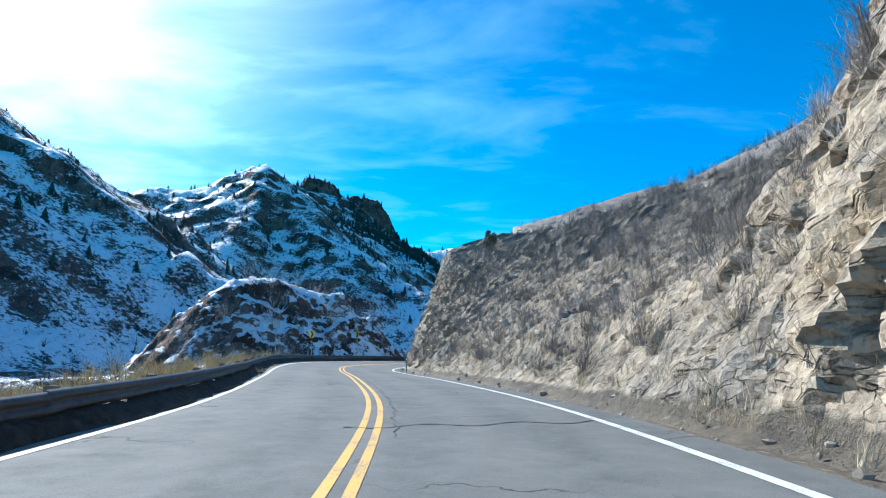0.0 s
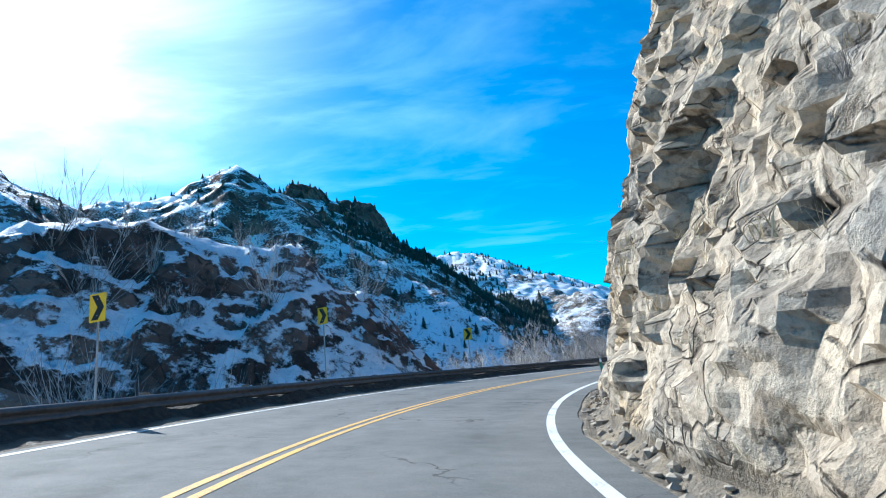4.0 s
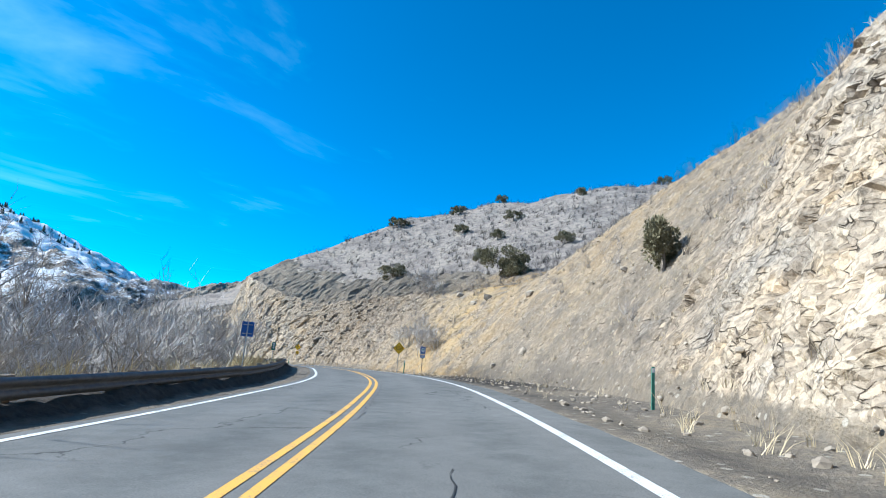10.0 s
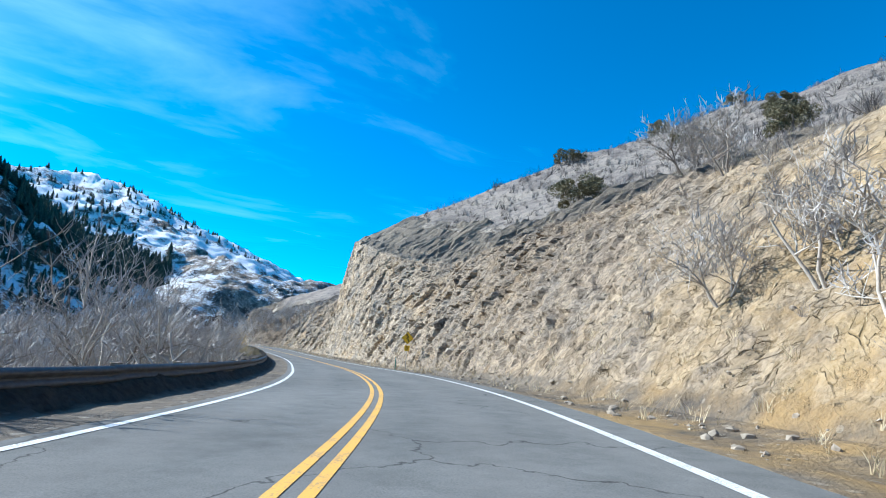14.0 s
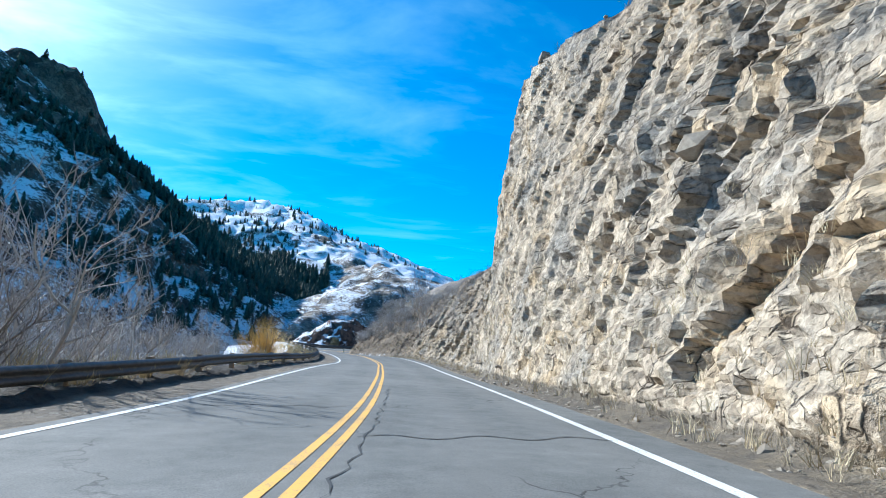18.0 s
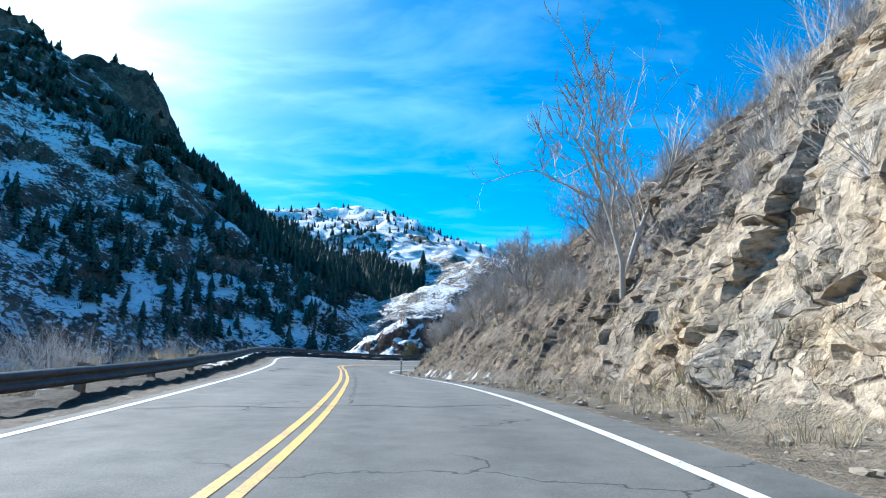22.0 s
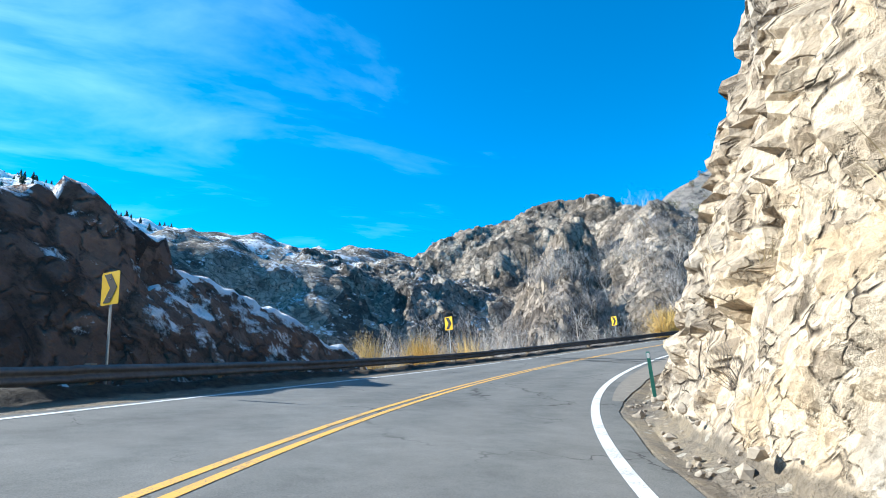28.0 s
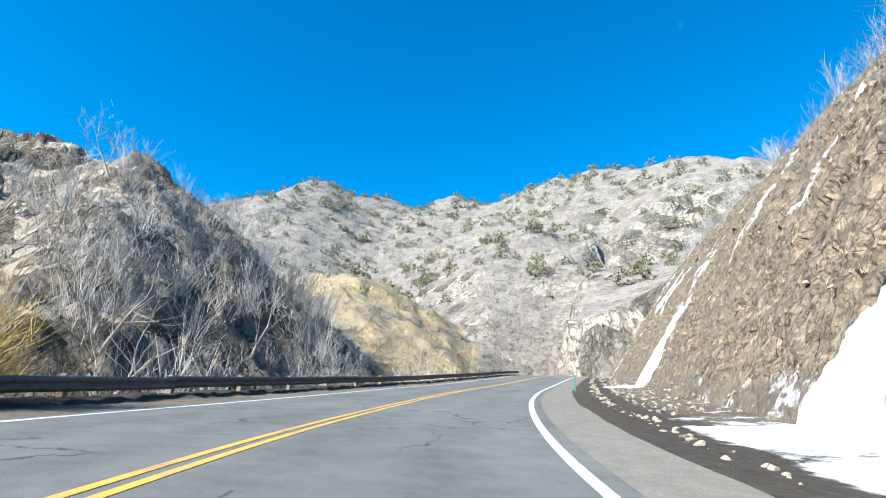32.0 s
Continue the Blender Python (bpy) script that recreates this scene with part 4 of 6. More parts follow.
def make_right_bank():
    s = np.arange(S0, S_END, 0.19)
    rows = []
    foot, top, hgt, back, rk = (right_value(s, c) for c in (1, 2, 3, 4, 5))
    # profile knots: (n, dz) from the pavement edge up over the crest
    pave = pavement_right(s)
    foot = np.maximum(foot, pave + 0.45)
    ditch = 0.5 * (pave + foot)
    nn = np.stack([pave - 0.25, pave + 0.08, ditch, foot, foot + (top - foot) * 0.10, foot + (top - foot) * 0.45, foot + (top - foot) * 0.75, top, top + 2.5, top + 9.5, top + 13.0], 1)
    zz = np.stack([0 * s - 0.06, 0 * s - 0.01, 0 * s - 0.05, 0 * s + 0.10, hgt * 0.13, hgt * 0.52, hgt * 0.82, hgt, hgt + 2.5 * back, hgt + 9.5 * back + 0.25, hgt + 13 * back - 2.2], 1)
    count = [1, 2, 4, 10, 31, 29, 24, 6, 8, 3]
    cols = []
    for i, c in enumerate(count):
        for u in np.arange(c) / c:
            cols.append((i, u))
    cols.append((len(count) - 1, 1.0))
    N_ = np.stack([nn[:, i] * (1 - u) + nn[:, i + 1] * u for i, u in cols], 1)
    Z_ = np.stack([zz[:, i] * (1 - u) + zz[:, i + 1] * u for i, u in cols], 1)
    R_, C_ = N_.shape
    P = on_road(np.repeat(s[:, None], C_, 1), N_, Z_).reshape(-1, 3)
    n, z = N_.ravel(), Z_.ravel()
    ft, tp, hg, rkv, sv, pv = (np.repeat(a, C_) for a in (foot, top, hgt, rk, s, pave))
    up = np.clip((n - ft) / np.maximum(tp - ft, 0.1), 0, 1.5)
    wall = np.clip(up / (0.10 - 0.075 * rkv), 0, 1)
    rocky = rkv * wall * np.where(up > 1, np.clip(1.25 - up, 0.25, 1), 1)
    # weathered ribs, then fractured blocks in three sizes between leaning joints
    wx, wz = fbm(P * 0.30, 3, 5) * 0.8 + fbm(P * 1.9, 3, 6) * 0.10, fbm(P * 0.30, 3, 8) * 0.7 + fbm(P * 1.9, 3, 9) * 0.09
    lean = 0.42 + 0.20 * np.sin(sv / 17.0)
    uu, vv = sv + z * lean + wx, z - 0.18 * sv + wz
    rib = fbm(P * np.array([.16, .16, .11]), 6, 11, 0.58) * 0.95
    b1, g1, t1 = blocks(np.c_[uu / 1.9, vv / 3.1, n / 2.6], 21)
    b2, g2, t2 = blocks(np.c_[uu / 0.95 + 3, vv / 1.35, n / 1.6], 41)
    b3, g3, t3 = blocks(np.c_[uu / 0.50, vv / 0.62 + 5, n / 0.9], 61)
    disp = rib + (b1 - 0.5) * 0.46 + t1 * 0.55 + (b2 - 0.5) * 0.27 + t2 * 0.38 + (b3 - 0.5) * 0.15 + t3 * 0.26
    disp -= 0.30 * np.clip(1 - g1 / 0.08, 0, 1) * np.clip(b1 * 2 - 0.7, 0, 1) + 0.12 * np.clip(1 - g2 / 0.11, 0, 1) * np.clip(b2 * 2 - 0.7, 0, 1)
    # the outcrop with a hollow under it
    disp += 1.5 * np.exp(-((sv - 19) / 5.0) ** 2) * np.exp(-((up - 0.26) / 0.10) ** 2) + 1.6 * np.exp(-((sv - 398) / 6.0) ** 2) * np.exp(-((up - 0.72) / 0.22) ** 2)
    slab = np.clip(1.5 - np.abs(sv - 83) / 9, 0, 1)
    slab = np.maximum(slab, 0.75 * np.clip(1.6 - np.abs(sv - 106) / 8, 0, 1) * np.clip(up * 5, 0, 1))
    # long open clefts that lean back through the smooth slabs
    cleft = 0 * n
    for s0, k0 in ((79.5, 0.55), (85.5, 0.5), (99.0, 0.42), (102.5, 0.35), (106.5, 0.45), (110.0, 0.38), (115.5, 0.5)):
        d = np.abs(sv - s0 + k0 * z + 0.9 * fbm(P * 0.35, 3, int(s0)) + 0.25 * fbm(P * 1.5, 2, int(s0) + 1))
        cleft = np.maximum(cleft, np.clip(1 - d / (0.20 + 0.12 * np.sin(z * 1.3 + s0)), 0, 1) * np.clip((up - 0.03) * 12, 0, 1))
    disp *= (0.25 + 0.75 * rkv) * (1 - 0.86 * slab)
    disp -= 0.75 * cleft + 0.35 * slab * np.clip(fbm(P * 0.33, 3, 301) * 3, -1, 1) * 0.6
    soft = fbm(P * 0.6, 5, 91) * 0.28 + fbm(P * 2.1, 4, 95, 0.6) * 0.14
    amt = wall * np.clip(rkv * 1.15, 0.12, 1) * np.clip(hg / np.maximum(tp - ft, 1) / 1.3, 0.4, 1) * np.interp(sv, [8, 14, 40, 50, 278, 288, 320, 332], [1, 1.4, 1.4, 1, 1, 1.4, 1.3, 1]) * np.clip(3.0 / (hg / np.maximum(tp - ft, 0.5)), 0.5, 1) * np.clip((sv - S0), 0, 1)
    amt = amt * np.clip(0.5 + up * 3.0, 0.5, 1)
    disp = disp * amt + soft * np.clip((n - pv) / 1.6, 0.0, 1) * (1.2 - 0.6 * rocky)
    # push sideways on the face and up on the crest
    steep = np.clip(hg / np.maximum(tp - ft, 1) / 1.6, 0.35, 1)
    flat = np.clip((up - 0.85) / 0.3, 0, 1)
    k = np.clip((np.interp(sv, STN, np.arange(len(STN)))).round().astype(int), 0, len(STN) - 1)
    side = -disp * steep * (1 - 0.7 * flat)
    keep = np.maximum(n + side, np.minimum(n, pv + 0.30 + 0.10 * z))
    side = keep - n
    P[:, :2] += _right[k] * side[:, None]
    P[:, 2] += disp * (1 - steep * (1 - flat)) * 0.9 * np.clip((n - pv) / 1.5, 0, 1)
    grey = np.clip(slab * 0.8, 0, 1) + 0.35 * np.clip(1 - np.abs(sv - 105) / 12, 0, 1)
    wet = np.clip(1.7 - np.abs(sv - 154) / 8, 0, 1) * np.clip(1.6 - np.abs(n - 6.9) / 1.9, 0, 1) * 1.3 + np.clip(1 - np.abs(n - 5.5) / 0.8, 0, 1) * 0.5
    snow_s = np.interp(sv, [a for a, _ in SNOW_RIGHT], [b for _, b in SNOW_RIGHT])
    low = np.clip(1.25 - up / 0.17, 0, 1) * np.clip((n - np.where(sv < 350, pv + 0.35, np.interp(sv, [350, 380], [5.3, 6.8]))) / 0.8, 0, 1)
    streak = np.clip(fbm(np.c_[sv * 0.34 + z * 0.20, 0.10 * z, 0 * n], 3, 55) * 3.4 - 0.55, 0, 1)
    snow = snow_s * low + np.where(sv > 382, streak * 0.50 * np.clip((0.98 - up) * 4, 0, 1) * np.clip((n - 7.6) * 1.2, 0, 1), 0)
    slush = np.clip(1.3 - (n - 6.8) / 2.0, 0, 1)
    ochre = np.clip(1 - np.abs(sv - 172) / 16, 0, 1) * 0.9 + np.clip(1 - np.abs(sv - 152) / 14, 0, 1) * 0.4 * np.clip(up * 1.5, 0, 1) + np.clip(1 - np.abs(sv - 370) / 16, 0, 1) * 0.5 + np.clip(1 - np.abs(sv - 335) / 16, 0, 1) * 0.35
    me = mesh_grid("cut_bank", P, R_, C_, M_CLIFF, {"rock": rocky, "grey": np.clip(grey, 0, 1), "snow": snow, "slush": slush, "wet": np.clip(wet + np.interp(sv, [352, 364], [0, 1]) * np.clip(2.2 - np.abs(n - 7.2) / 0.8, 0, 1) * 0.8, 0, 1), "ochre": np.clip(ochre, 0, 1), "ju": uu, "jv": vv, "brown": np.interp(sv, [-30, 4, 10, 42, 54, 126, 136, 160, 172, 200, 228, 280, 288, 314, 324, 376, 388, 480], [.25, .25, .34, .34, 0, 0, .45, .45, .6, .5, 0, 0, .95, .95, 0, 0, .85, .85]) + np.interp(sv, [186, 196, 238, 246, 254, 260, 278, 286], [0, .28, .28, 0, 0, .36, .36, 0]) * np.clip(up * 1.5 - 0.35 + np.interp(sv, [250, 260], [0, .6]), 0, 1)}, False)
    ob = tagged(new("cut_bank", me), "tan and grey fractured rock cut with dry soil slopes beside the road", "rock face", kind="structure")
    return P.reshape(R_, C_, 3), N_, s, rocky.reshape(R_, C_), snow.reshape(R_, C_)


BANK_P, BANK_N, BANK_S, BANK_ROCK, BANK_SNOW = make_right_bank()


def make_left_verge():
    s = np.arange(S0, S_END, 0.3)
    el, rn = edge_left(s)[:, None], rail_offset(s)[:, None]
    # dirt ploughed up against the rail, then the fall to the creek
    off = np.array([.62, .44, .32, .22, .12, 0, -.15, -.35, -.6, -.9, -1.3, -1.8, -2.5, -3.3, -4.2, -5.2, -6.4, -7.6, -9.0, -10.5])
    z = np.array([-.02, .03, .12, .22, .27, .29, .30, .28, .22, .14, .04, -.15, -.6, -1.1, -1.7, -2.3, -2.9, -3.4, -4.2, -5.0])
    berm = smooth(s, [r[0] for r in RAIL], [r[2] for r in RAIL])[:, None]
    drop = np.interp(s, [46, 54, 88, 98, 314, 322, 352, 360], [1, .12, .12, 1, 1, .15, .15, 1])[:, None]
    lead = np.array([0.25, 0.6, 1.0])
    n = np.concatenate([el - 0.20 + (np.minimum(rn + 0.75, el - 0.25) - el + 0.20) * (lead - 0.25) / 0.75, rn + off[None, :]], 1)
    zv = np.concatenate([np.full((len(s), 3), -0.02), np.where(z > 0, z * berm, z * drop)], 1)
    P = on_road(s[:, None], n, zv).reshape(-1, 3)
    cols = n.shape[1]
    w = np.tile(np.r_[0.05, .15, .3, .5, np.ones(cols - 4)], len(s))
    P[:, 2] += (fbm(P * 0.8, 4, 13) * 0.13 + fbm(P * 2.6, 3, 17) * 0.10 + fbm(P * 6.5, 2, 18) * 0.05) * w
    sv, nv = np.repeat(s, cols), (n - rn - 5.0).ravel()
    snow = np.interp(sv, [0, 28, 34, 50, 56, 128, 134, 160, 168, 286, 294, 310, 325, 335], [0, 0, .35, .35, 0, 0, .33, .33, 0, 0, .5, .62, .5, 0]) * np.clip((-nv - 4.6) / 0.4, 0, 1)
    snow = np.maximum(snow, np.interp(sv, [50, 56, 92, 98, 312, 318, 346, 352], [0, .85, .85, 0, 0, .8, .7, 0]) * np.clip((-nv - 6.4) / 0.8, 0, 1))
    # dark ploughed dirt, with the guardrail's shade put into its colour
    wet = np.clip((-nv - 4.3) / 0.25, 0.12, 1) * np.clip(2.1 - np.abs(nv + 5.3) / 1.0, 0.25, 1)
    me = mesh_grid("left_verge", P, len(s), cols, M_CLIFF, {"rock": 0 * sv, "grey": 0 * sv, "snow": snow, "slush": np.clip(1.2 - (-nv - 5) / 2.0, 0.1, 0.8) * np.interp(sv, [262, 275, 335, 345], [1, .5, .5, 1]), "wet": wet, "ochre": 0 * sv, "ju": sv, "jv": nv, "brown": 0 * sv + 0.5}, True)
    tagged(new("verge", me), "dark gravel verge falling to the creek", "verge", kind="structure")


make_left_verge()


# ---- builders ----
def part(name, me, mat, parent, label=""):
    """One mesh object under a thing or under a part."""
    if isinstance(me, bmesh.types.BMesh):
        data = bpy.data.meshes.new(name)
        me.to_mesh(data)
        me.free()
        me = data
    if mat and not me.materials:
        me.materials.append(mat)
    ob = new(name, me)
    ob.parent = parent
    return tagged(ob, label)


def thing(name, m, label, category, group=""):
    ob = new(name)
    ob.matrix_basis = m
    ob.empty_display_size = 0.2
    return tagged(ob, label, category, group)


def box(w, d, h, x=0, y=0, z=0, bevel=0.0):
    bm = bmesh.new()
    bmesh.ops.create_cube(bm, size=1, matrix=Matrix.Translation((x, y, z)) @ Matrix.Diagonal((w, d, h, 1)))
    if bevel:
        bmesh.ops.bevel(bm, geom=bm.edges[:], offset=bevel, segments=1, affect="EDGES")
    return bm


def plate(outline, y0, y1):
    """A flat plate in the xz plane from its outline, from y0 to y1."""
    bm = bmesh.new()
    a = [bm.verts.new((x, y0, z)) for x, z in outline]
    b = [bm.verts.new((x, y1, z)) for x, z in outline]
    bm.faces.new(a)
    bm.faces.new(b[::-1])
    for i in range(len(a)):
        j = (i + 1) % len(a)
        bm.faces.new((a[i], b[i], b[j], a[j]))
    bmesh.ops.recalc_face_normals(bm, faces=bm.faces[:])
    return bm


def rounded(w, h, r, n=4):
    out = []
    for cx, cz, a0 in ((w / 2 - r, h / 2 - r, 0), (-w / 2 + r, h / 2 - r, 90), (-w / 2 + r, -h / 2 + r, 180), (w / 2 - r, -h / 2 + r, 270)):
        for i in range(n + 1):
            a = radians(a0 + 90 * i / n)
            out.append((cx + r * math.cos(a), cz + r * math.sin(a)))
    return out


def shifted(outline, dx=0, dz=0, turn=0):
    c, s = math.cos(radians(turn)), math.sin(radians(turn))
    return [(x * c - z * s + dx, x * s + z * c + dz) for x, z in outline]


def lettering(text, size, parent, mat, x, z, y=-0.012):
    cu = bpy.data.curves.new("letters", "FONT")
    cu.body, cu.size, cu.align_x, cu.align_y, cu.extrude = text, size, "CENTER", "CENTER", 0.002
    tmp = bpy.data.objects.new("letters", cu)
    scene.collection.objects.link(tmp)
    me = bpy.data.meshes.new_from_object(tmp.evaluated_get(bpy.context.evaluated_depsgraph_get()))
    bpy.data.objects.remove(tmp)
    ob = part("lettering", me, mat, parent, "black lettering")
    ob.matrix_basis = pose(x, y, z, 90)
    return ob


def ground_at(s, n):
    """Place on the right bank, verge or sheet at a station and offset."""
    p = on_road(s, n)
    if n > 4.8:
        i = int(np.clip(round((s - BANK_S[0]) / (BANK_S[1] - BANK_S[0])), 0, len(BANK_S) - 1))
        row = BANK_P[i]
        off = ((row[:, :2] - on_road(s, 0.0)[:2]) * np.array([np.interp(s, STN, _right[:, 0]), np.interp(s, STN, _right[:, 1])])).sum(1)
        order = np.argsort(off)
        return Vector((p[0], p[1], float(np.interp(n, off[order], row[order, 2]))))
    if n < -4.3 and n > -14:
        drop = float(np.interp(s, [46, 54, 88, 98, 314, 322, 352, 360], [1, .12, .12, 1, 1, .15, .15, 1]))
        return Vector((p[0], p[1], p[2] + float(np.interp(rail_offset(s) - n, [-.6, 0, 1.3, 1.8, 4.2, 7.6, 9.0], [-.02, .2, .04, -.15 * drop, -1.7 * drop, -3.4 * drop, -4.2 * drop]))))
    return Vector((p[0], p[1], float(sheet_z(np.array([[p[0], p[1]]]))[0]) if abs(n) > 4.8 else p[2]))


# ---- guardrail ----
def make_guardrail():
    prof = [(0.0, .61), (.035, .59), (.075, .55), (.075, .51), (.02, .465), (.0, .44), (.02, .415), (.075, .37), (.075, .33), (.035, .29), (.0, .27)]
    length, k = 7.62, 0
    s = S0 + 2
    groups = []
    while s < S_END - 9:
        if k % 8 == 0:
            owner = thing("guardrail", Matrix(), "weathered grey steel guardrail on timber posts along the creek side", "guardrail", "guardrails along the creek")
            groups.append(owner)
        st = np.linspace(s - 0.15, s + length + 0.15, 7)
        rn = rail_offset(st)
        wob = 0.012 * (k % 2)
        P = np.stack([on_road(st, rn + dx + wob, z - 0.02 + 0.02 * math.sin(k * 1.7)) for dx, z in prof], 1)
        back = np.stack([on_road(st, rn + dx + wob - 0.012, z - 0.02 + 0.02 * math.sin(k * 1.7)) for dx, z in prof], 1)
        allv = np.concatenate([P.reshape(-1, 3), back.reshape(-1, 3)])
        m, c = len(st), len(prof)
        idx = np.arange(m * c).reshape(m, c)
        q = np.stack([idx[:-1, :-1], idx[1:, :-1], idx[1:, 1:], idx[:-1, 1:]], -1).reshape(-1, 4)
        me = mesh_arrays(bpy.data.meshes.new("rail_panel"), allv, np.concatenate([q, q[:, ::-1] + m * c]), M_RAIL, None, True)
        part("rail_panel", me, None, owner)
        for ps in (s + 0.4, s + 0.4 + length / 2):
            lean = 2.5 * math.sin(ps * 2.1)
            a = on_road(ps, rail_offset(ps) - 0.22)
            post = part("post", POST_MESH, None, owner)
            post.matrix_basis = pose(a[0], a[1], a[2] - 0.17, lean, 1.5 * math.cos(ps), heading(ps))
            b = on_road(ps, rail_offset(ps) - 0.07)
            blk = part("blockout", BLOCK_MESH, None, owner)
            blk.matrix_basis = pose(b[0], b[1], b[2] + 0.42, 0, 0, heading(ps))
        s += length
        k += 1


def to_mesh(name, bm, mat):
    me = bpy.data.meshes.new(name)
    bm.to_mesh(me)
    bm.free()
    me.materials.append(mat)
    return me


POST_MESH = to_mesh("post", box(0.17, 0.17, 1.6, 0, 0, 0.0, 0.012), M_POSTWOOD)
BLOCK_MESH = to_mesh("blockout", box(0.13, 0.15, 0.34, 0, 0, 0, 0.01), M_POSTWOOD)
make_guardrail()


# ---- signs ----
def upright(name, s, n, label, category, group="", turn=0.0, face=0.0):
    """A thing that stands at a station with its front towards the traffic from the south."""
    p = ground_at(s, n)
    return thing(name, pose(p.x, p.y, p.z, 0, 0, heading(s) + turn + face), label, category, group)


def steel_post(parent, h, mat, w=0.06, below=0.35):
    part("post", box(w, w * 0.6, h + below, 0, 0.03, (h - below) / 2, 0.006), mat, parent, "square steel post")


def chevron_sign(s, n, turn, middle):
    """middle: the panel's middle over the plane of the road."""
    height = middle - 0.38 + float(on_road(s, n)[2]) - ground_at(s, n).z
    t = upright("chevron_sign", s, n, "yellow chevron curve sign with a black arrow on a steel post", "road sign", "chevron signs round the bends", turn)
    steel_post(t, height + 0.7, M_STEEL)
    z = height + 0.38
    part("panel", plate(shifted(rounded(0.61, 0.76, 0.04), 0, z), -0.008, 0.0), M_SIGNYELLOW, t, "yellow reflective panel")
    part("arrow", plate([(-.22, z + .33), (.02, z + .33), (.24, z), (.02, z - .33), (-.22, z - .33), (.0, z)], -0.013, -0.009), M_SIGNBLACK, t, "black chevron")
    for dz in (-0.22, 0.22):
        part("bolt", box(0.025, 0.012, 0.025, 0, -0.016, z + dz, 0.004), M_STEEL, t)
    return t


def diamond_panel(parent, half, z, y0=-0.008):
    part("panel", plate(shifted(rounded(half * 2, half * 2, half * 0.09), 0, z, 45), y0, 0.0), M_SIGNYELLOW, parent, "yellow diamond panel")
    o, i = half * 0.93, half * 0.89
    for k in range(4):
        a = shifted([(-o, o), (o, o), (o, i), (-o, i)], 0, 0, 45 + 90 * k)
        part("border", plate([(x, zz + z) for x, zz in a], y0 - 0.004, y0 - 0.001), M_SIGNBLACK, parent, "black border strip")


def motorcycle_sign(s, n):
    t = upright("warning_sign", s, n, "yellow diamond warning sign for motorcycles on a tall post", "road sign", turn=4)
    steel_post(t, 2.3, M_STEEL)
    half, z = 0.38, 2.12
    diamond_panel(t, half, z)
    for i, w in enumerate(("MOTORCYCLES", "USE EXTREME", "CAUTION")):
        lettering(w, 0.112, t, M_SIGNBLACK, 0, z + 0.125 - 0.125 * i)
    return t


def winding_sign(s, n):
    t = upright("warning_sign", s, n, "yellow diamond winding road sign above a 20 MPH plate", "road sign", turn=2)
    steel_post(t, 3.0, M_STEEL)
    half, z = 0.38, 2.72
    diamond_panel(t, half, z)
    path = [(0.10, -0.30), (0.10, -0.16), (-0.10, -0.02), (0.08, 0.10), (-0.06, 0.20)]
    for (x0, z0), (x1, z1) in zip(path[:-1], path[1:]):
        d = Vector((x1 - x0, z1 - z0)).normalized() * 0.03
        o = Vector((-d.y, d.x))
        part("stroke", plate([(x0 - d.x + o.x, z + z0 - d.y + o.y), (x1 + d.x + o.x, z + z1 + d.y + o.y), (x1 + d.x - o.x, z + z1 + d.y - o.y), (x0 - d.x - o.x, z + z0 - d.y - o.y)], -0.014, -0.010), M_SIGNBLACK, t, "black arrow stroke")
    part("arrow_head", plate([(-0.16, z + 0.17), (0.02, z + 0.27), (-0.12, z + 0.36)], -0.014, -0.010), M_SIGNBLACK, t, "black arrow head")
    zz = 1.86
    part("speed_plate", plate(shifted(rounded(0.46, 0.46, 0.04), 0, zz), -0.008, 0.0), M_SIGNYELLOW, t, "yellow speed plate")
    lettering("20", 0.27, t, M_SIGNBLACK, 0, zz + 0.06)
    lettering("MPH", 0.12, t, M_SIGNBLACK, 0, zz - 0.13)
    return t


def adopt_sign(s, n):
    t = upright("information_sign", s, n, "blue and white roadside information sign with a round emblem", "road sign", turn=6)
    t.matrix_basis = t.matrix_basis @ Matrix.Diagonal((0.72, 0.72, 0.86, 1))
    steel_post(t, 2.55, M_POSTWOOD, 0.07)
    part("panel", plate(shifted(rounded(0.62, 0.70, 0.03), 0, 2.25), -0.008, 0.0), M_SIGNBLUE, t, "blue panel")
    part("field", plate(shifted(rounded(0.55, 0.63, 0.02), 0, 2.25), -0.012, -0.009), M_SIGNWHITE, t, "white field")
    part("inner_field", plate(shifted(rounded(0.51, 0.59, 0.02), 0, 2.25), -0.016, -0.013), M_SIGNBLUE, t, "blue field")
    circ = [(0.20 * math.cos(a), 0.20 * math.sin(a)) for a in np.linspace(0, 2 * math.pi, 25)[:-1]]
    part("emblem", plate(shifted(circ, 0, 2.27), -0.020, -0.017), M_SIGNWHITE, t, "round white emblem")
    part("emblem_swoosh", plate([(x, z + 2.27) for x, z in [(-.17, -.02), (-.06, .10), (.05, .13), (.15, .08), (.17, -.01), (.06, -.03), (-.04, .0)]], -0.024, -0.021), M_TEAL, t, "teal swoosh")
    part("lower_panel", plate(shifted(rounded(0.52, 0.30, 0.02), 0, 1.70), -0.008, 0.0), M_SIGNBLUE, t, "blue lower panel")
    for i, w in enumerate((0.30, 0.36, 0.40)):
        part("text_bar", box(w, 0.003, 0.05, 0, -0.011, 1.78 - 0.085 * i), M_SIGNWHITE, t, "white line of writing")
    return t


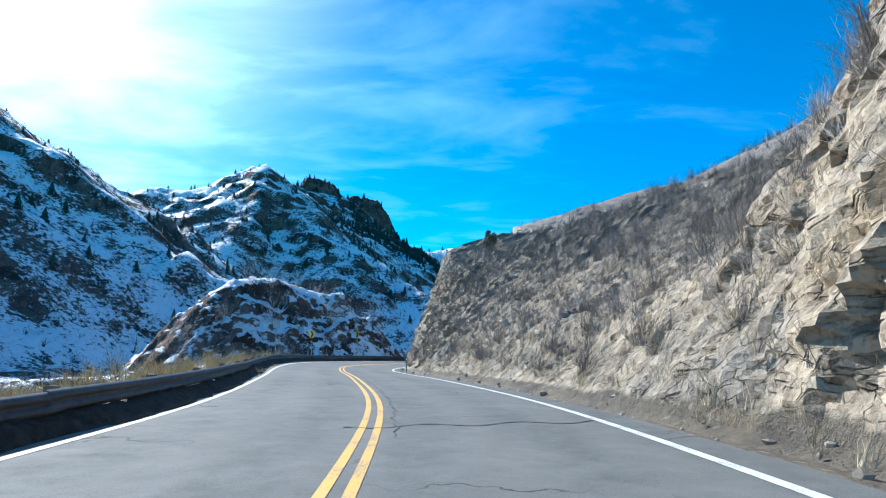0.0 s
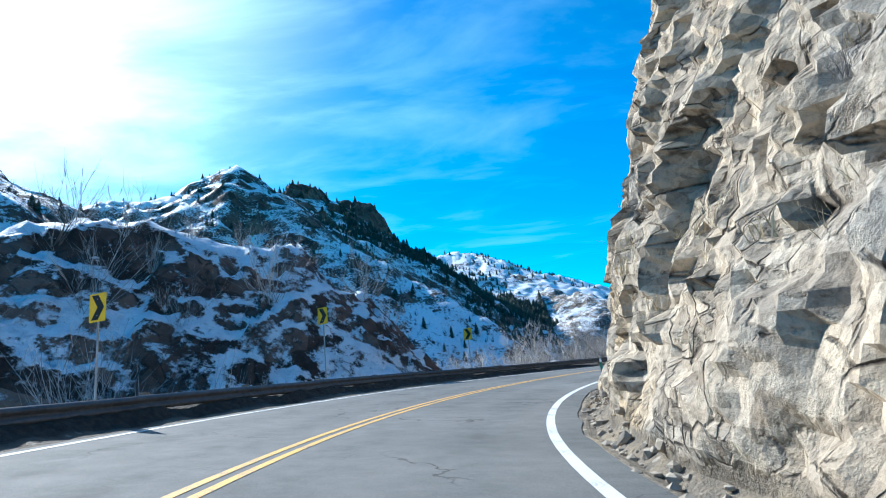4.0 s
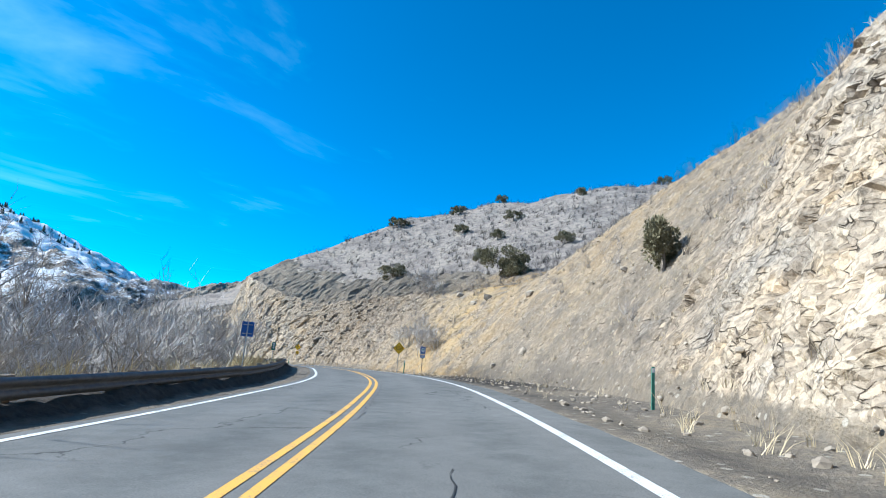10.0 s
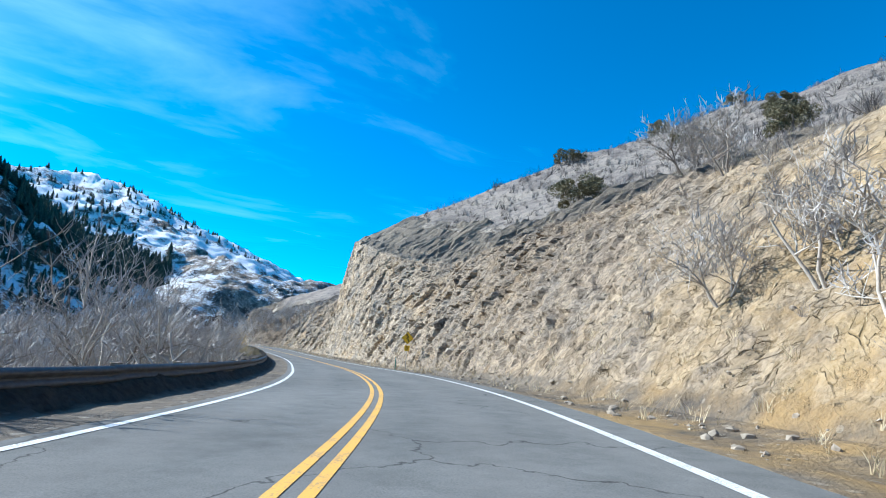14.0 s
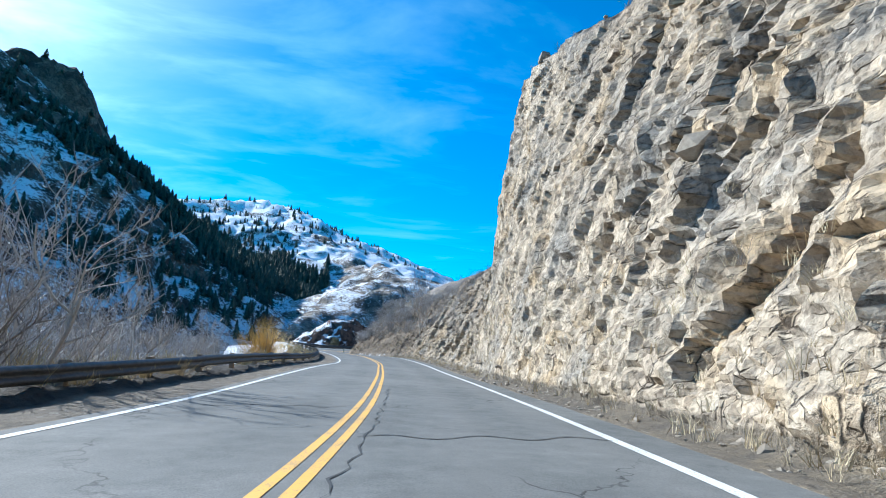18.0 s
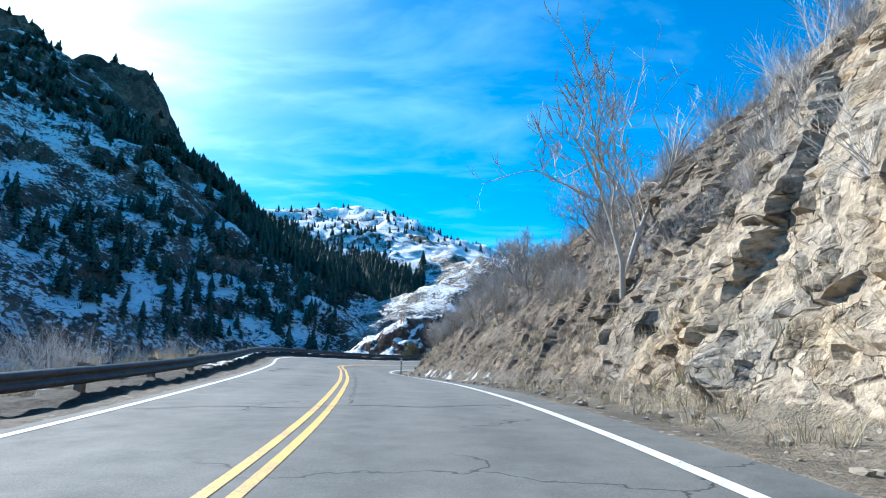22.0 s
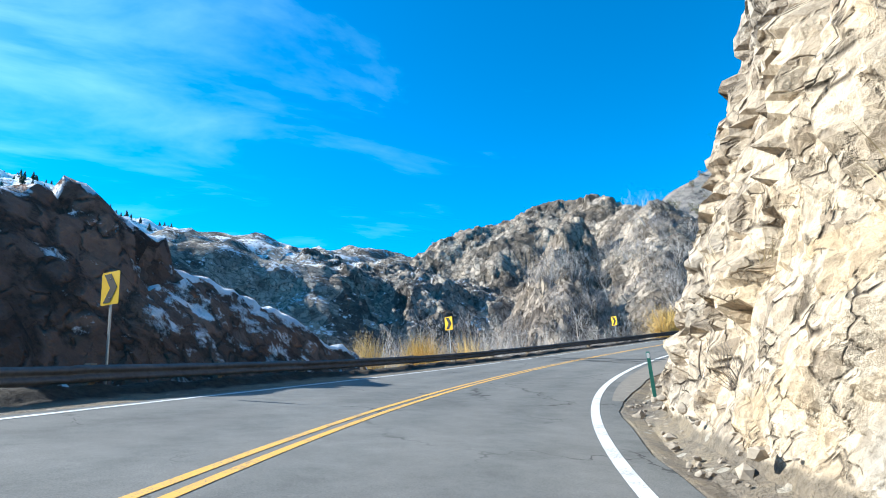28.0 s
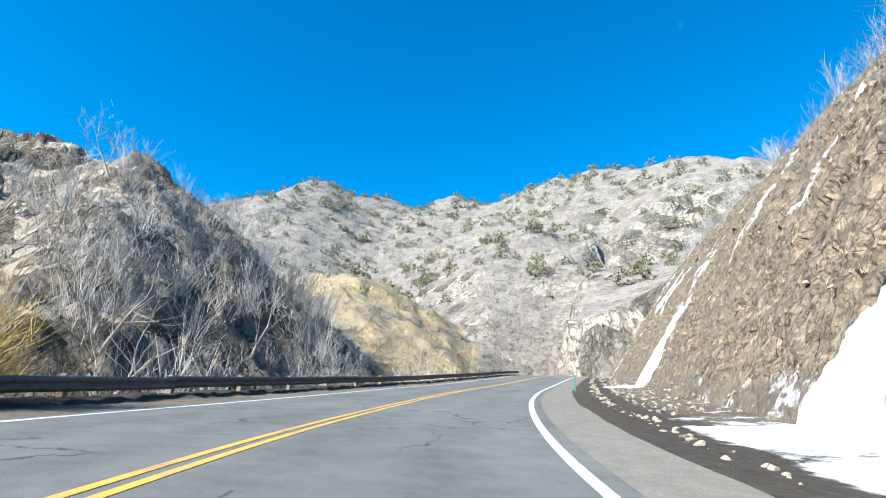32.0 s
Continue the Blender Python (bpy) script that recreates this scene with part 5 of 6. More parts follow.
def mile_marker(s, n):
    t = upright("mile_marker", s, n, "small green roadside marker with white writing", "road sign", turn=3)
    steel_post(t, 1.75, M_STEEL, 0.05)
    part("panel", plate(shifted(rounded(0.30, 0.62, 0.03), 0, 1.45), -0.008, 0.0), M_SIGNGREEN, t, "green panel")
    for i, w in enumerate((0.17, 0.10, 0.12)):
        part("text_bar", box(w, 0.003, 0.10, 0, -0.011, 1.63 - 0.16 * i), M_SIGNWHITE, t, "white mark")
    return t


def sign_back(s, n, w, h, z, label, mat):
    t = upright("road_sign", s, n, label, "road sign", turn=182)
    steel_post(t, z + h / 2 + 0.05, M_STEEL, 0.06)
    part("panel", plate(shifted(rounded(w, h, 0.03), 0, z), -0.010, -0.002), mat, t, "plain grey-blue back of the panel")
    for dz in (-h * 0.3, h * 0.3):
        part("brace", box(w * 0.8, 0.02, 0.04, 0, 0.012, z + dz, 0.004), M_STEEL, t)
    return t


def delineator(s, n, h=1.15, lean=0.0):
    t = upright("delineator_post", s, n, "slim green roadside delineator post with a pale reflector", "roadside post", "delineator posts")
    t.matrix_basis = t.matrix_basis @ pose(0, 0, 0, lean * 0.1, lean * 0.2)
    part("post", plate([(-.045, -.3), (.045, -.3), (.04, h), (-.04, h)], -0.012, 0.012), M_POSTGREEN, t)
    part("reflector", plate(shifted(rounded(0.065, 0.12, 0.015), 0, h - 0.09), -0.020, -0.0125), M_SIGNWHITE, t, "white reflector")
    part("rib", box(0.012, 0.02, h, 0, 0.02, h / 2), M_POSTGREEN, t)
    return t


chevron_sign(62.8, -7.6, -8, 2.9)
chevron_sign(72.3, -7.4, -9, 3.4)
chevron_sign(84.2, -7.6, 8, 2.8)
chevron_sign(352.3, -6.5, -12, 2.3)
chevron_sign(371.2, -7.0, -12, 2.3)
chevron_sign(390.3, -7.0, -12, 2.0)
motorcycle_sign(166.6, 4.8)
adopt_sign(161.2, 5.6)
winding_sign(211.3, 5.8)
mile_marker(165.4, -5.8)
sign_back(148.9, -6.5, 0.62, 0.78, 2.4, "back of a blue-grey road sign on a steel post", M_SIGNBLUE)
sign_back(50.7, -6.6, 0.62, 0.78, 3.2, "back of a grey road sign on a steel post", M_STEEL)
for s_, n_, l_ in ((43.3, 4.9, 1), (71.8, 4.6, -2), (132.4, 7.6, 2), (165.7, 5.2, 1), (214.0, 5.5, 0), (314.2, 4.2, 1), (339.0, 4.6, 1), (356.4, 5.2, -6), (374.0, 6.2, -4), (424.5, 5.9, 2)):
    delineator(s_, n_, 1.10, l_)


# ---- plants ----
def sliver(v, f, pts, w):
    """A thin bent twig through the points, tapering from the width w."""
    b = len(v)
    for i, p in enumerate(pts):
        k = w * (1 - i / (len(pts) - 0.6))
        side = Vector((p[1] * 0.7 + 0.3, -p[0] + 0.2, 0.13 * (i % 2))).normalized() * k
        v.append(tuple(Vector(p) - side))
        v.append(tuple(Vector(p) + side))
    for i in range(len(pts) - 1):
        a = b + 2 * i
        f.append((a, a + 1, a + 3))
        f.append((a, a + 3, a + 2))


def twig_bush(seed, twigs, w=0.012, upright_=0.6, sub=2):
    """A unit bush of bare twigs, one metre high."""
    rng = random.Random(seed)
    v, f = [], []
    for _ in range(twigs):
        az, el = rng.uniform(0, 6.283), rng.uniform(upright_ * 0.6, 1.5)
        ln = rng.uniform(0.55, 1.05)
        d = Vector((math.cos(az) * math.cos(el), math.sin(az) * math.cos(el), math.sin(el)))
        base = Vector((rng.uniform(-.12, .12), rng.uniform(-.12, .12), -0.05))
        mid = base + d * ln * 0.5 + Vector((rng.uniform(-.07, .07), rng.uniform(-.07, .07), 0))
        tip = base + d * ln + Vector((rng.uniform(-.12, .12), rng.uniform(-.12, .12), rng.uniform(-.05, .08)))
        sliver(v, f, [base, mid, tip], w)
        for _ in range(sub):
            st = mid.lerp(tip, rng.uniform(-0.3, 0.7))
            e = st + (d + Vector((rng.uniform(-1, 1), rng.uniform(-1, 1), rng.uniform(-.2, .9)))).normalized() * ln * rng.uniform(0.18, 0.38)
            sliver(v, f, [st, e], w * 0.6)
    return np.array(v), np.array(f)


def tuft(seed, blades, w=0.012):
    rng = random.Random(seed)
    v, f = [], []
    for _ in range(blades):
        az = rng.uniform(0, 6.283)
        r = rng.uniform(0.1, 0.7)
        h = rng.uniform(0.5, 1.0)
        b = Vector((rng.uniform(-.25, .25), rng.uniform(-.25, .25), -0.03))
        sliver(v, f, [b, b + Vector((math.cos(az) * r * 0.35, math.sin(az) * r * 0.35, h * 0.6)), b + Vector((math.cos(az) * r, math.sin(az) * r, h))], w)
    return np.array(v), np.array(f)


def conifer(seed, tiers=7, spikes=9):
    """A unit fir: ragged drooping tiers round a stem."""
    rng = random.Random(seed)
    v, f = [], []
    for k in range(tiers):
        z0 = 0.10 + 0.86 * k / tiers
        r = 0.26 * (1 - k / tiers) ** 0.85 + 0.02
        for i in range(spikes):
            a = 6.283 * (i + rng.uniform(-.35, .35)) / spikes + k
            rr = r * rng.uniform(0.6, 1.15)
            c, s = math.cos(a), math.sin(a)
            b = len(v)
            w = 0.38 * r
            zt = z0 - 0.05 * rng.uniform(.2, 1.2)
            v += [(0, 0, z0 + 0.15), (c * rr - s * w, s * rr + c * w, zt + 0.02), (c * rr * 1.15, s * rr * 1.15, zt), (c * rr + s * w, s * rr - c * w, zt + 0.02)]
            f += [(b, b + 1, b + 2), (b, b + 2, b + 3)]
    b = len(v)
    for i in range(4):
        a = 1.5708 * i
        v += [(0.02 * math.cos(a), 0.02 * math.sin(a), -0.12), (0, 0, 0.9)]
    for i in range(4):
        j = (i + 1) % 4
        f.append((b + 2 * i, b + 2 * j, b + 2 * i + 1))
    return np.array(v), np.array(f)


def leaf_clump(seed, n, size=0.10, flat=0.85, spread=(0.5, 0.5, 0.5)):
    """A ragged crown of small needle sprays about a few lobes."""
    rng = random.Random(seed)
    lobes = []
    for _ in range(18):
        zz = rng.uniform(.16, .84)
        rr = math.sqrt(max(0.0, 1 - ((zz - .42) / .5) ** 2)) * 0.62
        az = rng.uniform(0, 6.283)
        k = math.sqrt(rng.random())
        lobes.append((Vector((math.cos(az) * rr * k * spread[0], math.sin(az) * rr * k * spread[1], zz)), rng.uniform(.11, .21)))
    v, f = [], []
    for _ in range(n):
        c, r = rng.choice(lobes)
        d = Vector((rng.gauss(0, 1), rng.gauss(0, 1), rng.gauss(0, 1) * flat)).normalized()
        p = c + d * r * rng.uniform(0.55, 1.08)
        p.z = max(p.z, 0.02)
        out = (d + Vector((rng.gauss(0, .5), rng.gauss(0, .5), 0.4 + rng.gauss(0, .4)))).normalized()
        t = out.cross(Vector((rng.gauss(0, 1), rng.gauss(0, 1), rng.gauss(0, 1)))).normalized()
        sz = size * rng.uniform(0.5, 1.3)
        b = len(v)
        v += [tuple(p - t * sz * 0.4), tuple(p + t * sz * 0.4), tuple(p + out * sz + t * sz * rng.uniform(-.3, .3))]
        f.append((b, b + 1, b + 2))
    return np.array(v), np.array(f)


def scatter(name, templates, pos, scale, mat, label, category, seed=1, squash=(0.8, 1.2), lean=0.15):
    """Many plants joined into one mesh of kind stuff."""
    rng = np.random.default_rng(seed)
    V, F, base = [], [], 0
    pick = rng.integers(0, len(templates), len(pos))
    for k, (tv, tf) in enumerate(templates):
        sel = np.where(pick == k)[0]
        if not len(sel):
            continue
        a = rng.uniform(0, 6.283, len(sel))
        c, s = np.cos(a), np.sin(a)
        sc = scale[sel]
        sz = sc * rng.uniform(*squash, len(sel))
        lx, ly = rng.normal(0, lean, len(sel)), rng.normal(0, lean, len(sel))
        x = (tv[None, :, 0] * c[:, None] - tv[None, :, 1] * s[:, None]) * sc[:, None]
        y = (tv[None, :, 0] * s[:, None] + tv[None, :, 1] * c[:, None]) * sc[:, None]
        z = tv[None, :, 2] * sz[:, None]
        x, y = x + z * lx[:, None], y + z * ly[:, None]
        W = np.stack([x, y, z], -1) + pos[sel][:, None, :]
        V.append(W.reshape(-1, 3))
        F.append((tf[None] + (np.arange(len(sel)) * len(tv))[:, None, None]).reshape(-1, 3) + base)
        base += len(sel) * len(tv)
    me = mesh_arrays(bpy.data.meshes.new(name), np.concatenate(V), np.concatenate(F), mat)
    return tagged(new(name, me), label, category, kind="stuff")


RNG = np.random.default_rng(12)


def bank_points(count, weight, seed):
    """Random places on the right bank, chosen by a weight per vertex."""
    rng = np.random.default_rng(seed)
    w = weight.ravel() / weight.sum()
    i = rng.choice(len(w), count, p=w)
    p = BANK_P.reshape(-1, 3)[i] + np.c_[rng.uniform(-.2, .2, (count, 2)), np.zeros(count)]
    return p


_foot, _top = right_value(BANK_S, 1)[:, None], right_value(BANK_S, 2)[:, None]
_up = (BANK_N - _foot) / np.maximum(_top - _foot, 0.1)
_sv = np.repeat(BANK_S[:, None], BANK_N.shape[1], 1)
_span = np.gradient(BANK_N, axis=1) + 0.15
_brushy = np.interp(_sv, [-30, 10, 20, 40, 45, 128, 138, 180, 190, 255, 268, 312, 320, 352, 358, 384, 390, 480], [.8, 1.2, 2.6, 2.4, .3, .25, 1.9, 1.9, .4, .25, 1, 1, .35, .35, .9, .9, 1.3, 1.3])

BUSH = [twig_bush(i, 26, 0.008, 0.6, 3) for i in range(4)]
OAK = [twig_bush(10 + i, 36, 0.006, 0.6, 6) for i in range(4)]
SMALL = [twig_bush(20 + i, 14, 0.030, 0.5, 0) for i in range(4)]
GRASS = [tuft(40 + i, 10, 0.020) for i in range(3)]
FIR = [conifer(60 + i) for i in range(4)]

# brush on the crest and soft slopes of the right bank
w_crest = _span * np.where(_up > 0.95, 1.3, np.where(_up > 0.12, 0.40 * (1.3 - BANK_ROCK), 0.05)) * _brushy * (BANK_SNOW < 0.2) * (_up > 0.04)
scatter("hillside_brush", BUSH, bank_points(3300, w_crest, 3), RNG.uniform(0.3, 1.1, 3300), M_SCRUB, "grey leafless mountain brush on the cut bank", "brush", 3)
w_first = _span * (_up > 0.06) * (_up < 1.9) * np.interp(_sv, [0, 6, 46, 56], [0, 1, 1, 0]) * (0.6 + 0.8 * _up)
scatter("slope_brush", BUSH, bank_points(1900, w_first, 4), RNG.uniform(0.35, 1.15, 1900), M_SCRUB, "tangled grey-brown brush on the first slope", "brush", 4)
# thick brush on the slope before the second rock nose
w_thick = _span * (_up > 0.32) * (_up < 1.6) * np.interp(_sv, [272, 282, 318, 326, 354, 360, 380, 386], [0, 1, 1, 0, 0, .8, .8, 0])
scatter("oak_brush", OAK, bank_points(560, w_thick, 5), RNG.uniform(0.6, 1.7, 560), M_TWIG, "pale leafless scrub oak on the slope", "brush", 5)
w_late = _span * (_up > 0.95) * (_up < 1.8) * np.interp(_sv, [384, 390, 470, 480], [0, 1, 1, 0])
scatter("crest_thicket", OAK, bank_points(130, w_late, 6), RNG.uniform(1.4, 3.0, 130), M_TWIG, "grey leafless thicket above the rock", "brush", 6)
# straw grass at the foot
w_grass = _span * ((_up < 0.22) & (BANK_N > np.where(_sv > 350, 7.3, 5.5))) * np.interp(_sv, [-30, 60, 66, 92, 98, 136, 150, 200, 205, 300, 318, 330, 480], [1, 1, .1, .3, 1.2, .05, .1, .6, 1.2, 1.2, .4, .5, .4]) * (BANK_SNOW < 0.25) * (_sv < 384)
scatter("verge_grass", GRASS, bank_points(3600, w_grass, 7), RNG.uniform(0.14, 0.5, 3600), M_STRAW, "dry straw-coloured grass tufts at the foot of the bank", "grass", 7, (0.7, 1.3), 0.25)
w_tuft = _span * (_up > 0.05) * (_up < 1.9) * (1.1 - BANK_ROCK) * (BANK_SNOW < 0.2)
scatter("slope_grass", GRASS, bank_points(8500, w_tuft, 8), RNG.uniform(0.12, 0.40, 8500), M_STRAW, "dry bunch grass on the soil slopes", "grass", 8, (0.7, 1.2), 0.25)


def sheet_points(count, box_, seed, keep):
    rng = np.random.default_rng(seed)
    out = []
    total = 0
    while total < count:
        xy = np.c_[rng.uniform(box_[0], box_[1], 4000), rng.uniform(box_[2], box_[3], 4000)]
        h, snow, red, rocky, ochre, s, n = land(xy)
        ok = keep(s, n, h, red, snow, rocky, xy) & (rng.uniform(0, 1, len(xy)) < 0.9)
        q = xy[ok]
        out.append(np.c_[q, sheet_z(q) - 0.05])
        total += len(q)
    return np.concatenate(out)[:count]


# scrub over the hills
pr = sheet_points(12500, (20, 210, 60, 260), 21, lambda s, n, h, red, snow, rocky, xy: (n > right_value(np.clip(s, S0, S_END), 2) + 5) & (n < 110))
ph = sheet_points(1300, (-6, 70, -5, 80), 29, lambda s, n, h, red, snow, rocky, xy: (n > right_value(np.clip(s, S0, S_END), 2) + 4) & (n < 60))
scatter("crest_scrub", SMALL, ph, RNG.uniform(0.4, 1.3, len(ph)), M_SCRUB, "grey-brown scrub along the hill's crest", "brush", 30)
pd = sheet_points(1500, (20, 210, 60, 260), 27, lambda s, n, h, red, snow, rocky, xy: (n > right_value(np.clip(s, S0, S_END), 2) + 6) & (n < 110))
scatter("dark_hill_scrub", SMALL, pd, RNG.uniform(0.8, 1.9, len(pd)), M_SCRUB2, "darker purple-grey scrub clumps over the dry hill", "brush", 28)
scatter("hill_scrub", SMALL, pr, RNG.uniform(0.35, 1.15, len(pr)), M_SCRUB, "low grey scrub over the dry hill", "brush", 22)
pe = sheet_points(5200, (90, 470, 300, 480), 23, lambda s, n, h, red, snow, rocky, xy: (n < -9) & (snow < 0.35))
scatter("far_hill_scrub", SMALL, pe, RNG.uniform(0.5, 1.7, len(pe)), M_SCRUB, "low grey scrub on the far hills", "brush", 24)
pl = sheet_points(3600, (-160, 60, 60, 480), 25, lambda s, n, h, red, snow, rocky, xy: (n < -26) & (h < 90))
scatter("snowy_slope_scrub", SMALL, pl, RNG.uniform(0.8, 2.3, len(pl)), M_SCRUB2, "dark scrub poking through the snow", "brush", 26)

# conifers on the shaded mountains
pf = sheet_points(1000, (-190, 60, 380, 620), 31, lambda s, n, h, red, snow, rocky, xy: (n < -60) & (red > 0.5) & (h > 4))
scatter("mountain_conifers", FIR, pf - np.array([0, 0, 0.8]), RNG.uniform(3.0, 7.0, len(pf)), M_FIR, "dark fir trees on the snowy mountain", "conifers", 32, (0.9, 1.15), 0.02)
pf5 = sheet_points(650, (-80, 60, 325, 445), 49, lambda s, n, h, red, snow, rocky, xy: (n < -45) & (red > 0.3) & (h > -5) & (vnoise(np.c_[xy * 0.04, 0 * h], 19) > 0.0))
scatter("near_slope_forest", FIR, pf5 - np.array([0, 0, 0.8]), RNG.uniform(2.5, 6.0, len(pf5)), M_FIR, "dark fir clumps on the snowy slope", "conifers", 50, (0.9, 1.2), 0.02)
pf4 = sheet_points(2300, (-75, 80, 405, 545), 39, lambda s, n, h, red, snow, rocky, xy: (n < -40) & (red > 0.3) & (h > -5) & (h < 88) & (vnoise(np.c_[xy * 0.045, 0 * h], 9) > -0.12))
scatter("slope_forest", FIR, pf4 - np.array([0, 0, 0.8]), RNG.uniform(4.0, 8.0, len(pf4)), M_FIR, "dense dark fir forest on the shaded lower slope", "conifers", 40, (0.9, 1.2), 0.02)
pf2 = sheet_points(560, (-230, 20, 90, 400), 33, lambda s, n, h, red, snow, rocky, xy: (n < -60) & (red > 0.5))
scatter("ridge_conifers", FIR, pf2 - np.array([0, 0, 0.8]), RNG.uniform(2.0, 4.6, len(pf2)), M_FIR, "dark fir trees on the snowy ridge", "conifers", 34, (0.9, 1.15), 0.02)
pf3 = sheet_points(330, (-60, 160, 600, 820), 35, lambda s, n, h, red, snow, rocky, xy: (h > 40))
scatter("far_conifers", FIR, pf3 - np.array([0, 0, 0.8]), RNG.uniform(3.0, 6.5, len(pf3)), M_FIR, "dark firs on the far snowy dome", "conifers", 36, (0.9, 1.15), 0.02)
pj = sheet_points(700, (230, 470, 250, 470), 37, lambda s, n, h, red, snow, rocky, xy: h > 30)
JUN = [leaf_clump(80 + i, 110, 0.20, 0.85, (1, 1, 1)) for i in range(3)]
scatter("far_junipers", JUN, pj, RNG.uniform(1.4, 3.8, len(pj)), M_JUNIPER, "small dark junipers dotting the far ridge", "junipers", 38, (0.9, 1.4), 0.05)


# ---- junipers on the hill ----
JUNIPER_BIG = [leaf_clump(90 + i, 8000, 0.045, 0.85, (1.0, 1.0, 1)) for i in range(2)]
JUNIPER_TALL = [leaf_clump(95, 6500, 0.045, 1.0, (0.55, 0.55, 0.5))]
JUNIPER_MESHES = {}


def surface_z(x, y):
    """Height of whatever ground lies at the place."""
    s, n, _ = station_of(np.array([[x, y]], float))
    s, n = float(s[0]), float(n[0])
    if -14 < n < -4.3 or 4.8 < n < float(right_value(s, 2)) + 9:
        return ground_at(s, n).z
    return float(sheet_z(np.array([[x, y]], float))[0])


def juniper(x, y, w, h, tall=False, z=None, k=0):
    key = (tall, k % (1 if tall else 2))
    if key not in JUNIPER_MESHES:
        v, f = (JUNIPER_TALL if tall else JUNIPER_BIG)[key[1]]
        crown = mesh_arrays(bpy.data.meshes.new("crown"), v, f, M_JUNIPER)
        bm = bmesh.new()
        bmesh.ops.create_cone(bm, segments=7, radius1=0.055, radius2=0.02, depth=0.75, matrix=Matrix.Translation((0, 0, 0.28)))
        for vv in bm.verts:
            vv.co.x += 0.03 * math.sin(vv.co.z * 9)
        JUNIPER_MESHES[key] = (crown, to_mesh("trunk", bm, M_BARK))
    crown, trunk = JUNIPER_MESHES[key]
    if z is None:
        z = surface_z(x, y)
    t = thing("juniper", pose(x, y, z - 0.1, 0, 0, (x * 37 + y * 91) % 360) @ Matrix.Diagonal((w, w, h, 1)), "dark olive juniper bush on the dry hillside", "juniper", "junipers on the hill")
    part("crown", crown, None, t)
    part("trunk", trunk, None, t)
    return t


JZ = surface_z(84.0, 146.4) - 0.5
juniper(84.0, 146.4, 5.6, 4.8, z=JZ - 0.2, k=0)
juniper(84.9, 145.2, 3.4, 2.8, z=JZ - 0.2, k=1)
juniper(91.3, 176.8, 4.2, 3.2, k=1)
p_ = ground_at(141.5, 12.8)
juniper(p_.x, p_.y, 2.4, 2.9, True, p_.z)
juniper(79.4, 322.2, 2.6, 3.0, True)
juniper(4.6, 51.5, 1.5, 2.0, True)
for k_, (x_, y_, w_, h_) in enumerate(((118, 224, 4, 3.6), (123, 212, 4.5, 3), (96, 160, 2.6, 2.6), (110, 168, 2.2, 2.2), (126, 176, 3.6, 2.6), (140, 190, 3, 2.4), (155, 176, 2.6, 3), (166, 172, 3.6, 3.2),
                                      (133, 200, 3.4, 2.6), (142, 207, 4.2, 2.8), (150, 204, 3.8, 2.4), (160, 200, 3.4, 2.6), (168, 197, 4.0, 3), (120, 186, 3.2, 2.4), (138, 165, 2.4, 2.6), (150, 150, 3.2, 2.2), (172, 182, 3, 2.4), (105, 150, 2.6, 2.2))):
    juniper(x_, y_, w_, h_, h_ > w_, None, k_)


# ---- bare trees ----
def tube(v, f, pts, radii, sides):
    b = len(v)
    for i, (p, r) in enumerate(zip(pts, radii)):
        d = (pts[min(i + 1, len(pts) - 1)] - pts[max(i - 1, 0)]).normalized()
        a = d.orthogonal().normalized()
        c = d.cross(a)
        for k in range(sides):
            t = 6.283 * k / sides
            v.append(tuple(p + (a * math.cos(t) + c * math.sin(t)) * r))
    for i in range(len(pts) - 1):
        for k in range(sides):
            m = (k + 1) % sides
            q = (b + i * sides + k, b + i * sides + m, b + (i + 1) * sides + m, b + (i + 1) * sides + k)
            f.append((q[0], q[1], q[2]))
            f.append((q[0], q[2], q[3]))


def bare_tree(seed, height, stems, spread, twig_w=0.015):
    """Meshes of a leafless tree: its stems, its limbs and its twigs."""
    rng = random.Random(seed)
    wood, limb, twig = ([], []), ([], []), ([], [])

    def grow(p, d, ln, r, depth):
        steps = 4
        pts, radii = [p.copy()], [r]
        for i in range(steps):
            d = (d + Vector((rng.gauss(0, .17), rng.gauss(0, .17), rng.gauss(0.05, .10)))).normalized()
            p = p + d * ln / steps
            pts.append(p.copy())
            radii.append(r * (1 - 0.5 * (i + 1) / steps))
        if depth == 0:
            tube(*wood, pts, radii, 6)
        elif depth <= 2:
            tube(*limb, pts, radii, 4 if depth == 1 else 3)
        else:
            sliver(*twig, pts[::2], max(r, twig_w))
        if depth >= 4:
            return
        kids = (5, 5, 4, 3)[depth]
        for i in range(kids):
            u = rng.uniform(0.3 if depth else 0.45, 1.0)
            j = min(int(u * steps), steps - 1)
            q = pts[j].lerp(pts[j + 1], u * steps - j)
            a = Vector((rng.gauss(0, 1), rng.gauss(0, 1), rng.gauss(0.25, .6))).normalized()
            nd = (d * rng.uniform(0.5, 0.9) + a * spread).normalized()
            grow(q, nd, ln * rng.uniform(0.45, 0.75), r * rng.uniform(0.34, 0.55), depth + 1)

    for i in range(stems):
        az = 6.283 * i / stems + rng.uniform(-.5, .5)
        tilt = 0.12 if stems == 1 else rng.uniform(0.25, 0.6)
        grow(Vector((0.12 * math.cos(az) * (stems > 1), 0.12 * math.sin(az) * (stems > 1), -0.2)), Vector((math.cos(az) * tilt, math.sin(az) * tilt, 1)).normalized(),
             height * rng.uniform(0.42, 0.52), 0.0165 * height / (1 + 0.4 * (stems > 1)), 0)
    return wood, limb, twig


